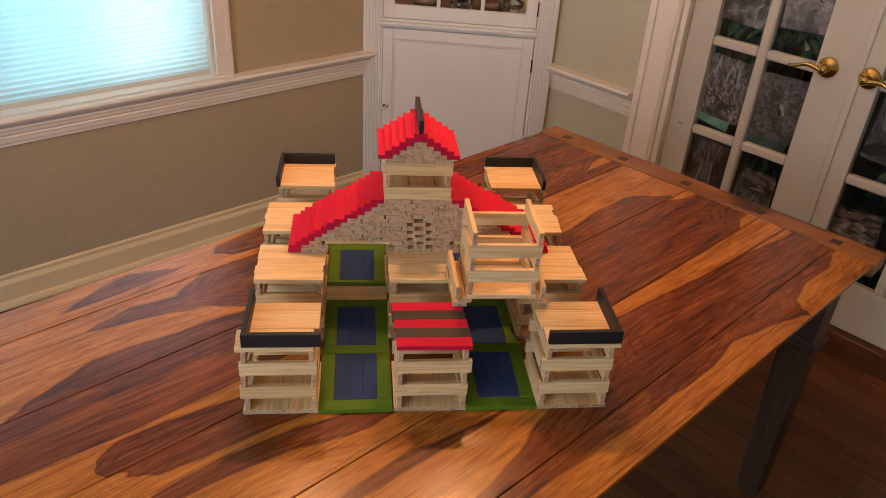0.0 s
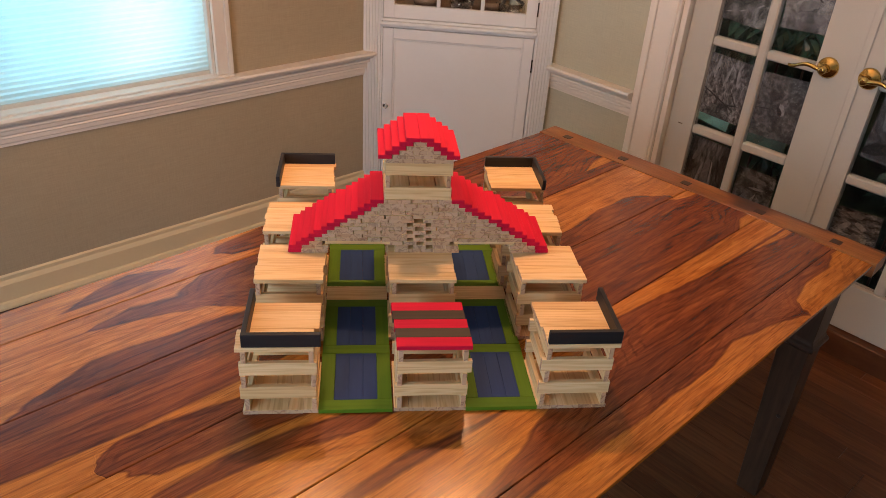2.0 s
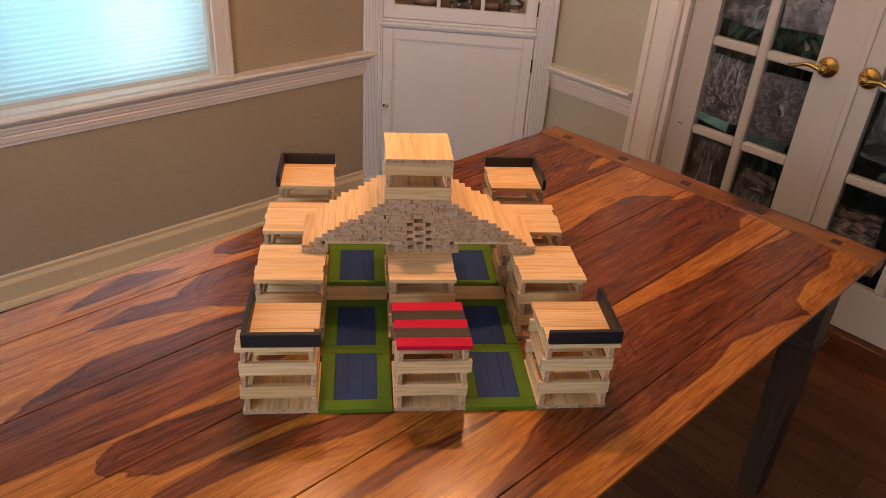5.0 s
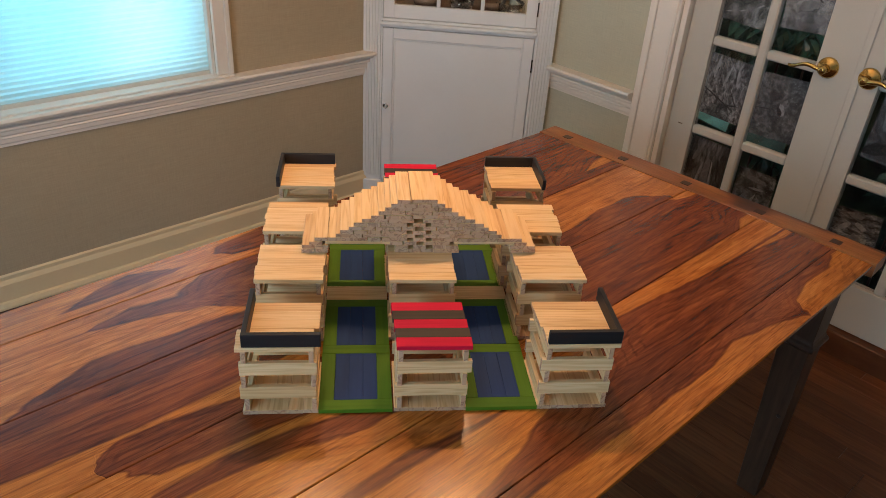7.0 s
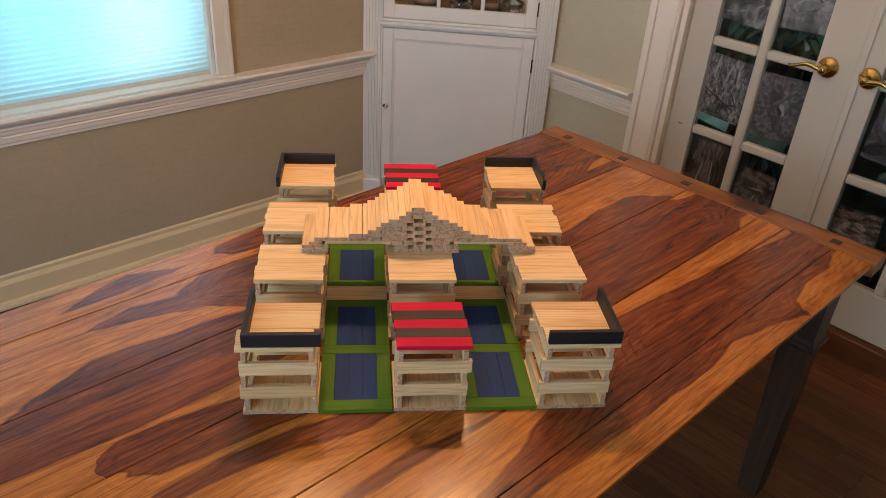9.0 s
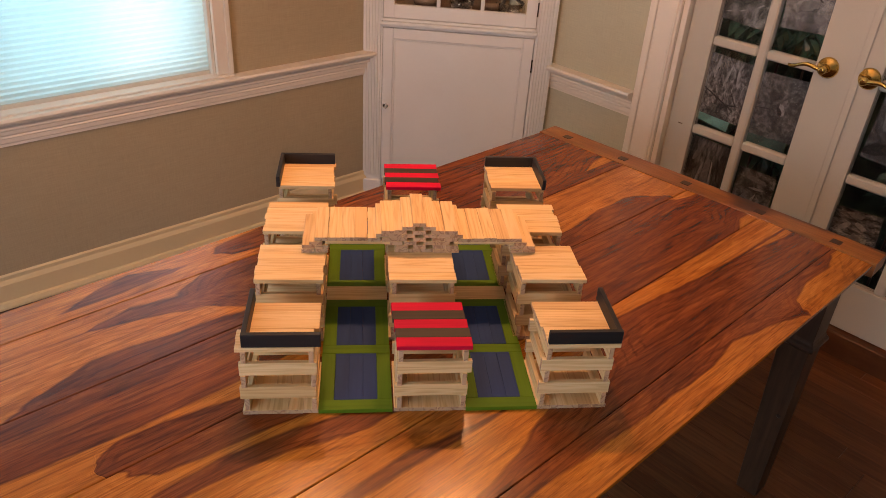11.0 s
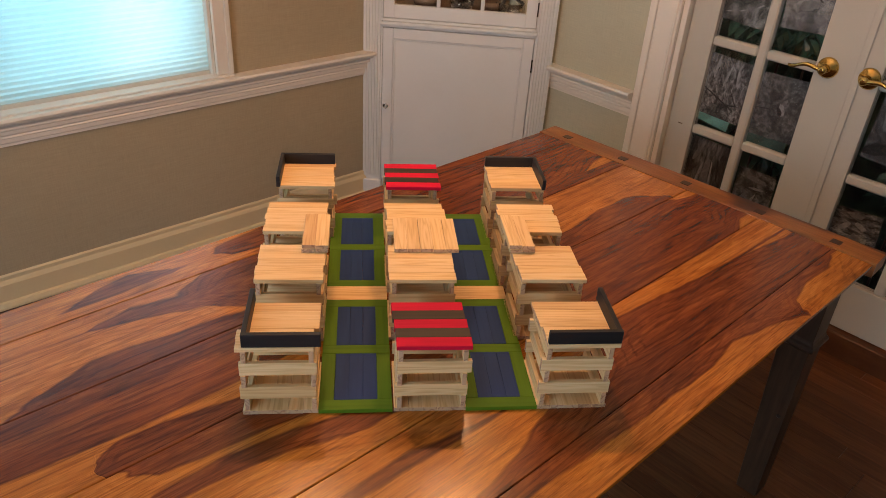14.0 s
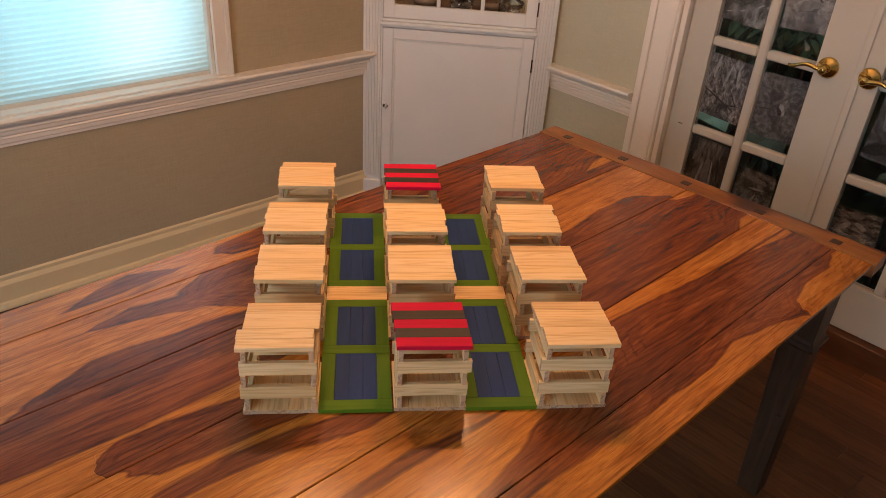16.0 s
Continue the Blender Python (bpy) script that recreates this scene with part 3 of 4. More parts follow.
# parapets of black planks on edge on the corner towers
def parapets():
    z = HT
    for col, row, t_side, t_end in (("L", 0, 15.3, 15.1), ("R", 0, 15.3, 15.1), ("L", 3, 15.8, 15.6), ("R", 3, 15.8, 15.6)):
        x, y = XS[col][row], YS[row]
        sx = x + T / 2 + 0.006 if col == "L" else x + L - T / 2 - 0.0005
        if col == "L" and row == 3:
            sx = x + T / 2 - 0.001
        if col == "R" and row == 0:
            sx = x + L - T / 2 + 0.003
        fy = y + T / 2 + 0.001 if row == 0 else y + L - T / 2 - 0.001
        off = {("L", 0): 0.006, ("R", 0): 0.004}.get((col, row), 0.0)
        lab = "black plank on edge round a corner tower's roof"
        loose("black", lay(x + L / 2 + off, fy, z, "x", True, 0.4), t_end, True, lab)
        loose("black", lay(sx, y + L / 2 + (T if row == 0 else -T), z, "y", True, 0.4), t_side, True, lab)


parapets()

# the gabled house: courses of planks running front to back
GY = 0.272 + L / 2
NL = 14
GAPS = [6.20, 7.02, 8.35, 9.25, 10.30]
SPAN = [0.80, 0.95, 0.75, 1.00, 1.00]


def gable_mid(l):
    return 0.2925 - 0.0085 * l / 13


def course(l):
    """Middles of the planks of course l, from the middle outwards with the openings of the vent."""
    n = 18 - l
    half = []
    if n % 2:
        gap = 0.0100 if 1 <= l <= 7 else 0.0
        xs = [0.0]
        half = [GP + gap + GP * k for k in range(n // 2)]
    else:
        gap = 0.0145 if 2 <= l <= 8 else 0.0
        xs = []
        half = [gap / 2 + GP / 2 + GP * k for k in range(n // 2)]
    return sorted(xs + half + [-h for h in half])


def skin_time(l, k):
    """When the k-th plank from the edge of course l is taken: skin by skin, from the top down."""
    if k < 5:
        top = min(13, 17 - 2 * k)
        return GAPS[k] + SPAN[k] * (top - l + 1) / (top - 3)
    return {7: 11.4, 6: 11.55, 5: 11.75, 4: 12.0}[l] + (0.0 if k == 5 else 0.1)


EDGE = {}
for l in range(NL):
    c0 = gable_mid(l)
    xs = course(l)
    EDGE[l] = (c0 + xs[0] - W / 2, c0 + xs[-1] + W / 2)
    z = HT + l * T
    n = len(xs)
    for i, dx in enumerate(xs):
        k = min(i, n - 1 - i)
        x = c0 + dx + jit(0.0008)
        if l >= 4:
            t = skin_time(l, k)
        else:
            over_left, over_right, over_mid = x < 0.122, x > 0.466, 0.236 < x < 0.352
            if l < 3 and not (over_left or over_right or over_mid):
                continue                     # open over the gardens, or bridged
            a = abs(x - c0)
            if l == 3:
                if over_mid:
                    t = 12.1 + 0.08 * (k % 4)
                elif over_left or over_right:
                    t = 13.15
                else:
                    t = 12.55 + 0.4 * min(1.0, max(0.0, (a - 0.066) / 0.10))
            elif l == 2:
                t = 13.3 if over_mid else 13.7
            elif l == 1:
                t = 13.75 if over_mid else 14.4
            else:
                t = (14.2 if a < 0.03 else 14.3) if over_mid else 14.75
        loose("pine", lay(x, GY + jit(0.0016), z, "y", wob=0.6), round(t, 1))
# two planks across each garden carry the upper courses
for x in (0.1785, 0.4110):
    for y in (GY - L / 2 + W / 2 + 0.004, GY + L / 2 - W / 2 - 0.004):
        loose("pine", lay(x, y, HT + 2 * T, "x", wob=0.6), 13.4)

# red planks down both slopes
for l in range(NL):
    t = round(2.6 + (13 - l) * 1.6 / 13, 1)
    z = HT + l * T
    loose("red", lay(EDGE[l][0] - W / 2 - 0.0004, GY + jit(0.001), z, "y", wob=0.4), t)
    loose("red", lay(EDGE[l][1] + W / 2 + 0.0004, GY + jit(0.001), z, "y", wob=0.4), t)

# the upper storey and its roof
UX, UZ = 0.2830, HT + NL * T
for lev in range(3):
    t = 5.9 - 0.3 * lev
    for s in (-1, 1):
        if lev == 1:
            loose("pine", lay(UX + s * (L / 2 - T / 2 - 0.002), GY, UZ + lev * W, "y", True, 0.5), t, True)
        else:
            loose("pine", lay(UX + (0.001 if lev else 0.0), GY + s * (L / 2 - T / 2 - 0.001), UZ + lev * W, "x", True, 0.5), t, True)
RZ = UZ + 3 * W
for l in range(5):
    n = 5 - l
    for i in range(n):
        dx = (i - (n - 1) / 2) * W
        loose("pine", lay(UX + dx + 0.001, GY + jit(0.001), RZ + l * T, "y", wob=0.5), round(5.1 - 0.2 * l, 1))
    if l:
        for s in (-1, 1):
            loose("red", lay(UX + s * (n * W / 2 + W / 2), GY + jit(0.001), RZ + l * T, "y", wob=0.4), round(2.5 - 0.1 * (l - 1), 1))
for s in (-1, 1):
    loose("red", lay(UX + s * (W / 2 + 0.0003), GY, RZ + 5 * T, "y", wob=0.3), 2.1)
loose("red", lay(UX, GY, RZ + 6 * T, "y", wob=0.3), 2.0)
loose("black", lay(UX + 0.001, GY, RZ + 7 * T, "y", True, 0.3), 1.9, True, "black plank on edge along the roof ridge")


# the lookout over the front garden
def lookout():
    cx, cy, z = 0.4135, 0.1615, HT
    lab = "natural pine plank of the lookout tower"
    put = lambda m, t, e=False: loose("pine", m, t, e, lab)
    for s, a, c in ((-1, 1.6, 1.7), (1, 1.6, 1.7)):
        put(lay(cx + s * 0.0680, cy, z, "y", wob=0.6), c)
        put(lay(cx + s * 0.0600, cy, z + T, "y", wob=0.6), a)
    for i, t in enumerate((0.7, 0.8, 1.0, 1.1, 1.2)):
        put(lay(cx, cy - L / 2 + W * (i + 0.5), z + 2 * T, "x", wob=0.5), t)
    put(lay(cx - 0.0735, cy - 0.001, z + 2 * T, "y", True, 0.5, 1.2), 1.4, True)
    put(lay(cx + 0.0700, cy - 0.001, z + 2 * T, "y", True, 0.5, -1.0), 1.4, True)
    z0 = z + 3 * T
    for lev, t in enumerate((0.6, 0.5, 0.4, 0.2, 0.1)):
        for s in (-1, 1):
            if lev % 2 == 0:
                put(lay(cx + s * (L / 2 - T / 2 - 0.002), cy, z0 + lev * W, "y", True, 0.7), t, True)
            else:
                put(lay(cx, cy + s * (L / 2 - T / 2 - 0.002), z0 + lev * W, "x", True, 0.7), t, True)


lookout()


# ---- the room ----
DU, LV = 2.25, 1.857                        # door wall and window wall
U0, V0, CZ = -2.2, -2.3, 2.5
WT = CZ + 0.1                                # the walls' top
WM = nearer(KW) @ RM @ pose(0.9, LV, 0, 0, 0, -1.8) @ pose(-0.9, -LV, 0)      # the window wall is a little out of square
DM = nearer(KD) @ RM
WALL_T = 0.15
setting("ceiling", boxes(((U0 - 0.2, V0 - 0.2, CZ), (DU + 0.2, LV + 0.2, CZ + 0.1))), CEILING)
WU0, WU1, WZ0, WZ1 = -1.0, 0.950, TT - 0.147, TT + 1.35     # the window's opening
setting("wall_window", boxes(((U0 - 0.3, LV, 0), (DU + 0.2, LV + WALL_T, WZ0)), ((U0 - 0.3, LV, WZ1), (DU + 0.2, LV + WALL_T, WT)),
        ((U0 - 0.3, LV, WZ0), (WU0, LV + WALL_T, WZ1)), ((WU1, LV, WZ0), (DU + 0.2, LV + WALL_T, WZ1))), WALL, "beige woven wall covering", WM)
STEP = 0.10                                  # the doors stand on a low threshold
DV0, DV1, DZ1 = -0.68, 0.655, 2.12
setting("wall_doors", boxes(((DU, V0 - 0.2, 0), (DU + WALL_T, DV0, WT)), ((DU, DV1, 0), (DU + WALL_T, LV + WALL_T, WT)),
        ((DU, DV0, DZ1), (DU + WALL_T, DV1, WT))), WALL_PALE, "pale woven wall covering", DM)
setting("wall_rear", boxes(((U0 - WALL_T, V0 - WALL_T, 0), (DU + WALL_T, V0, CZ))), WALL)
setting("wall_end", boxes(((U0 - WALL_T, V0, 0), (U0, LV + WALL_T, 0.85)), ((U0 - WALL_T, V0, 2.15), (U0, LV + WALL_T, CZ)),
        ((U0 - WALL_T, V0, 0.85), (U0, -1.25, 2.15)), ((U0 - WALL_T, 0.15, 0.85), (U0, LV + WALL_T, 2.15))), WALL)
RAIL = ((0.0, -0.108), (0.010, -0.108), (0.010, -0.098), (0.014, -0.094), (0.014, -0.080), (0.018, -0.076), (0.015, -0.070), (0.020, -0.064), (0.020, -0.052),
        (0.026, -0.047), (0.024, -0.040), (0.030, -0.032), (0.040, -0.026), (0.040, -0.020), (0.052, -0.018), (0.056, -0.009), (0.052, 0.0), (0.0, 0.0))
setting("chair_rail_window", profile([(LV - o, TT - 0.150 + z) for o, z in RAIL], U0, 1.69), TRIM, "white moulded chair rail", WM)
setting("chair_rail_doors", profile([(DU - o, TT - 0.145 + z) for o, z in RAIL], DV1 + 0.13, 1.29, "v"), TRIM, "white moulded chair rail", DM)
BASE = ((0.0, 0.0), (0.032, 0.0), (0.032, 0.010), (0.026, 0.022), (0.016, 0.026), (0.016, 0.092), (0.011, 0.102), (0.007, 0.108), (0.007, 0.122), (0.0, 0.128))
setting("baseboard_window", profile([(LV - o, z) for o, z in BASE], U0, 1.67), BASE_WARM_LIT, "white baseboard", WM)
setting("baseboard_doors", profile([(DU - o, z + STEP - 0.06) for o, z in BASE], DV1 + 0.13, 1.25, "v"), TRIM, "white baseboard", DM)


def blind_window():
    w = thing("window_1", "window with a closed pleated blind glowing with daylight", "window", WM, kind="structure")
    zb, zt = WZ0, WZ1
    for a, c in ((WU0 - 0.066, WU0), (WU1, WU1 + 0.066)):
        bm = boxes(((a, LV - 0.018, zb + 0.0065), (c, LV - 0.0005, zt)), bevel=0.003)
        add_box(bm, (a + (0.046 if a > 0 else 0.0), LV - 0.026, zb + 0.0065), (c - (0.0 if a > 0 else 0.046), LV - 0.0175, zt), 0.002)
        part("casing", bm, TRIM, w)
    part("casing", boxes(((WU0 - 0.066, LV - 0.018, zt), (WU1 + 0.066, LV - 0.0005, zt + 0.07)), bevel=0.003), TRIM, w)
    for a, c in ((WU0, WU0 + 0.012), (WU1 - 0.012, WU1)):
        part("jamb", boxes(((a, LV + 0.0005, zb), (c, LV + WALL_T, zt))), TRIM, w)
    part("window_sill", boxes(((WU0 - 0.066, LV - 0.030, zb - 0.0025), (WU1 + 0.066, LV + 0.02, zb + 0.006)), bevel=0.002), TRIM, w)
    # cellular blind: a zigzag cloth
    bm = bmesh.new()
    pitch, z, k, prev = 0.0098, zb + 0.02, 0, None
    while z < zt:
        y = LV + 0.028 + (0.006 if k % 2 else 0.0)
        cur = (bm.verts.new((WU0 + 0.012, y, z)), bm.verts.new((WU1 - 0.012, y, z)))
        if prev:
            bm.faces.new((*prev, cur[1], cur[0]))
        prev, z, k = cur, z + pitch, k + 1
    part("blind", bm, SHADE, w, "pale pleated blind glowing with daylight")
    part("bottom_rail", boxes(((WU0 + 0.014, LV + 0.018, zb + 0.001), (WU1 - 0.014, LV + 0.044, zb + 0.020)), bevel=0.003), SILL_SHADE, w)
    part("sash", boxes(((WU0 + 0.012, LV + 0.095, zb), (WU0 + 0.06, LV + 0.13, zt)), ((WU1 - 0.06, LV + 0.095, zb), (WU1 - 0.012, LV + 0.13, zt)),
                       ((WU0 + 0.06, LV + 0.095, zb), (WU1 - 0.06, LV + 0.13, zb + 0.05)), ((0.16, LV + 0.095, zb + 0.05), (0.22, LV + 0.13, zt))), TRIM, w)


blind_window()


# corner cupboard across the corner
CA = -47.0
CM = nearer(KW) @ RM @ pose(1.939, 1.5225, 0, 0, 0, CA)   # x along its face, y into the corner


def cupboard():
    c = thing("corner_cupboard", "cream-painted built-in corner cupboard with fluted pilasters and a glazed upper door", "cupboard", CM)
    h = 0.419
    for a, s in ((-h, -1), (h - 0.085, 1)):
        pil = part("pilaster", boxes(((a, 0.002, 0.088), (a + 0.085, 0.06, CZ))), CABINET, c, "fluted pilaster")
        for k in range(6):
            x = a + 0.0065 + k * 0.0127
            part("reed", boxes(((x, -0.0035, 0.11), (x + 0.008, 0.0018, CZ - 0.05)), bevel=0.002), CABINET, pil)
        part("plinth", boxes(((a - 0.006, -0.012, 0.0), (a + 0.091, 0.06, 0.088)), bevel=0.003), CABINET, c)
    x0, x1 = -h + 0.085, h - 0.085
    part("frame_rail", boxes(((x0, 0.012, 0.0), (x1, 0.05, 0.09))), CABINET, c)
    part("ledge", boxes(((x0 - 0.006, -0.022, TT - 0.024), (x1 + 0.006, 0.30, TT - 0.008)), ((x0, -0.012, TT - 0.0075), (x1, 0.05, TT + 0.004)),
                        ((x0, -0.008, TT - 0.036), (x1, 0.012, TT - 0.0245)), bevel=0.003), CABINET, c)
    d0, d1, z0, z1 = x0 + 0.003, x1 - 0.003, 0.095, TT - 0.0395
    door = part("door", boxes(((d0 + 0.040, 0.007, z0 + 0.05), (d1 - 0.040, 0.014, z1 - 0.040))), CABINET, c, "flat panelled cupboard door")
    for name, a, b0, e, b1 in (("stile", d0, z0, d0 + 0.045, z1), ("stile", d1 - 0.045, z0, d1, z1), ("rail", d0 + 0.0453, z1 - 0.045, d1 - 0.0453, z1), ("rail", d0 + 0.0453, z0, d1 - 0.0453, z0 + 0.06)):
        part(name, boxes(((a, -0.004, b0), (e, 0.018, b1)), bevel=0.002), CABINET, door)
    # bead round the panel
    a0, a1, b0, b1 = d0 + 0.045, d1 - 0.045, z0 + 0.06, z1 - 0.045
    part("bead", boxes(((a0, 0.0005, b0), (a0 + 0.009, 0.0068, b1)), ((a1 - 0.009, 0.0005, b0), (a1, 0.0068, b1)),
                       ((a0 + 0.009, 0.0005, b1 - 0.009), (a1 - 0.009, 0.0068, b1)), ((a0 + 0.009, 0.0005, b0), (a1 - 0.009, 0.0068, b0 + 0.009)), bevel=0.002), CABINET, door)
    bm = lathe([(0.0035, 0.0), (0.004, 0.010), (0.011, 0.016), (0.0135, 0.022), (0.011, 0.028), (0.004, 0.031)], 8)
    bm.transform(Matrix.Translation((d0 + 0.020, -0.0045, TT - 0.390)) @ Matrix.Rotation(radians(90), 4, "X"))
    part("knob", bm, GLASS_KNOB, door, "small faceted glass knob")
    for z in (TT - 0.16, 0.2):
        part("hinge", boxes(((d1 - 0.002, -0.006, z - 0.03), (d1 + 0.004, 0.0, z + 0.03)), bevel=0.001), IRON, door)
    # glazed upper door
    z0, z1 = TT + 0.006, TT + 0.95
    s0, s1 = d0 + 0.047, d1 - 0.047
    bm = boxes(((d0, -0.004, z0), (s0, 0.020, z1)), ((s1, -0.004, z0), (d1, 0.020, z1)), ((s0, -0.004, z0), (s1, 0.020, z0 + 0.056)), ((s0, -0.004, z1 - 0.06), (s1, 0.020, z1)), bevel=0.002)
    up = part("glazed_door", bm, CABINET, c)
    w3 = (s1 - s0) / 3
    for k in (1, 2):
        part("muntin", boxes(((s0 + k * w3 - 0.008, -0.002, z0 + 0.056), (s0 + k * w3 + 0.008, 0.016, z1 - 0.06)), bevel=0.002), CABINET, up)
    for r in range(3):
        for k in range(3):
            zz = z0 + 0.056 + r * 0.28
            ob = part("pane", boxes(((s0 + k * w3 + 0.008, 0.006, zz), (s0 + (k + 1) * w3 - 0.008, 0.009, zz + 0.278))), GLASS, up)
            ob.visible_shadow = False
        if r:
            part("muntin", boxes(((s0, -0.001, zz - 0.008), (s1, 0.015, zz + 0.007)), bevel=0.002), CABINET, up)
    part("hinge", boxes(((d1 - 0.002, -0.006, z0 + 0.05), (d1 + 0.004, 0.0, z0 + 0.11)), bevel=0.001), IRON, up)
    part("inside", boxes(((x0, 0.30, 0.1), (x1, 0.31, CZ)), ((x0 - 0.01, 0.05, 0.1), (x0, 0.30, CZ)), ((x1, 0.05, 0.1), (x1 + 0.01, 0.30, CZ)),
                         ((x0, 0.05, TT + 0.30), (x1, 0.30, TT + 0.315))), CUPBOARD_IN, c, "dark wooden inside with shelves")


GLASS_KNOB = GLASS
cupboard()


def china():
    """A cut-glass bowl and china in the cupboard, behind the glazed door."""
    for x, y, s, mat, name, label in ((-0.16, 0.14, 1.0, CHINA, "china_bowl", "small glazed china bowl behind the cupboard glass"),
                                      (0.0, 0.12, 0.9, GLASS, "cut_glass_bowl", "cut-glass bowl behind the cupboard glass"),
                                      (0.13, 0.13, 0.7, CHINA, "china_cup", "pink china cup behind the cupboard glass"),
                                      (0.21, 0.15, 1.1, GLASS, "glass_carafe", "clear glass carafe behind the cupboard glass")):
        bm = lathe([(0.030 * s, 0.0), (0.034 * s, 0.006), (0.022 * s, STEP + 0.004), (0.050 * s, 0.045), (0.062 * s, 0.085), (0.058 * s, 0.086), (0.046 * s, 0.047), (0.010 * s, 0.02)], 24)
        ob = new(name, mesh_of(name, bm, mat))
        ob.matrix_world = CM @ pose(x, y, TT - 0.008)
        tagged(ob, label, "tableware")


china()


def french_doors():
    """A pair of glazed doors; prints stand behind the panes."""
    g = thing("door_1", "white casing round a pair of french doors", "door frame", DM, kind="structure")
    zt = DZ1
    for a, c, s in ((DV1, DV1 + 0.125, 1), (DV0 - 0.125, DV0, -1)):
        bm = boxes(((DU - 0.018, a, 0), (DU - 0.0005, c, zt + 0.12)), bevel=0.003)
        add_box(bm, (DU - 0.030, (c - 0.03) if s > 0 else a, 0), (DU - 0.0175, c if s > 0 else (a + 0.03), zt + 0.12), 0.003)
        add_box(bm, (DU - 0.024, (a + 0.008) if s > 0 else (c - 0.02), 0), (DU - 0.0175, (a + 0.02) if s > 0 else (c - 0.008), zt + 0.1), 0.003)
        part("casing", bm, TRIM, g)
    part("casing", boxes(((DU - 0.018, DV0, zt), (DU - 0.0005, DV1, zt + 0.12)), bevel=0.003), TRIM, g)
    for a, c in ((DV1 - 0.022, DV1), (DV0, DV0 + 0.022)):
        part("jamb", boxes(((DU + 0.0005, a, 0), (DU + WALL_T, c, zt)), bevel=0.001), TRIM, g)
    part("threshold", boxes(((DU - 0.006, DV0, 0.0), (DU + WALL_T, DV1, STEP)), bevel=0.004), FLOOR_WOOD[1], g, "worn reddish wooden threshold")
    x0, x1 = DU + 0.030, DU + 0.072
    for hinge, free, sgn in ((DV1 - 0.026, -0.003, 1), (DV0 + 0.026, -0.009, -1)):
        leaf = thing("french_door", "white painted french door, closed, with glass panes and a brass lever", "door", DM, "pair of french doors")
        lo, hi = min(hinge, free), max(hinge, free)
        st_h, st_f = 0.104, 0.140
        ga, gc = (lo + st_f, hi - st_h) if sgn > 0 else (lo + st_h, hi - 0.068)
        part("stile", boxes(((x0, lo, STEP + 0.004), (x1, ga, zt - 0.004)), bevel=0.002), DOOR_DIMMED, leaf)
        part("stile", boxes(((x0, gc, STEP + 0.004), (x1, hi, zt - 0.004)), bevel=0.002), DOOR_DIMMED, leaf)
        part("bottom_rail", boxes(((x0, ga, STEP + 0.004), (x1, gc, TT - 0.578)), bevel=0.001), DOOR_DIMMED, leaf)
        part("top_rail", boxes(((x0, ga, zt - 0.12), (x1, gc, zt - 0.004)), bevel=0.001), DOOR_DIMMED, leaf)
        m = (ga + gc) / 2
        part("muntin", boxes(((x0 + 0.002, m - 0.018, TT - 0.578), (x1 - 0.002, m + 0.018, zt - 0.12)), bevel=0.006), DOOR_DIMMED, leaf)
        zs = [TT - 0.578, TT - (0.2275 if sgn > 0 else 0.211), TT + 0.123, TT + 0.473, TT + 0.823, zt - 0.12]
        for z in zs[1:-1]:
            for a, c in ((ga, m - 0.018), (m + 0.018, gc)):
                part("muntin", boxes(((x0 + 0.003, a, z - 0.017), (x1 - 0.003, c, z + 0.017)), bevel=0.006), DOOR_DIMMED, leaf)
        for zlo, zhi in zip(zs, zs[1:]):
            for a, c in ((ga, m - 0.018), (m + 0.018, gc)):
                ob = part("pane", boxes(((x0 + 0.020, a, zlo), (x0 + 0.024, c, zhi))), GLASS, leaf)
                ob.visible_shadow = False
        if sgn > 0:
            part("scuff", boxes(((x0 - 0.0010, hinge - 0.062, TT - 0.222), (x0 - 0.0003, hinge - 0.042, TT - 0.218)), bevel=0.0003), CUPBOARD_IN, leaf, "small scuff in the paint")
            part("astragal", boxes(((x0 - 0.007, free - 0.014, STEP + 0.006), (x0 - 0.0005, free + 0.010, zt - 0.006)), bevel=0.002), DOOR_DIMMED, leaf)
        # brass rose and lever
        hz, hv = TT + 0.137, free + 0.097 if sgn > 0 else free - 0.033
        bm = lathe([(0.036, 0.0), (0.036, 0.004), (0.030, 0.010), (0.016, 0.013), (0.0125, 0.018), (0.0125, 0.040), (0.015, 0.044), (0.013, 0.056), (0.006, 0.060)], 28)
        bm.transform(Matrix.Translation((x0 - 0.0005, hv, hz)) @ Matrix.Rotation(radians(-90), 4, "Y"))
        lever = part("lever_handle", bm, BRASS, leaf, "polished brass lever handle")
        bm = bmesh.new()
        pts = []
        for k in range(11):
            f = k / 10
            pts.append((x0 - 0.048 - 0.006 * math.sin(f * 3.1), hv + sgn * (0.006 + 0.108 * f), hz + 0.016 * math.sin(f * 5.2) * f + 0.004 * f, 0.0085 - 0.003 * f))
        rings = []
        for px, py, pz, r in pts:
            rings.append([bm.verts.new((px + r * math.cos(a * math.pi / 4), py, pz + r * math.sin(a * math.pi / 4))) for a in range(8)])
        for a, c in zip(rings, rings[1:]):
            for k in range(8):
                f = bm.faces.new((a[k], a[(k + 1) % 8], c[(k + 1) % 8], c[k]))
                f.smooth = True
        bm.faces.new(rings[0])
        bm.faces.new(rings[-1][::-1])
        bmesh.ops.recalc_face_normals(bm, faces=bm.faces)
        part("lever", bm, BRASS, lever)
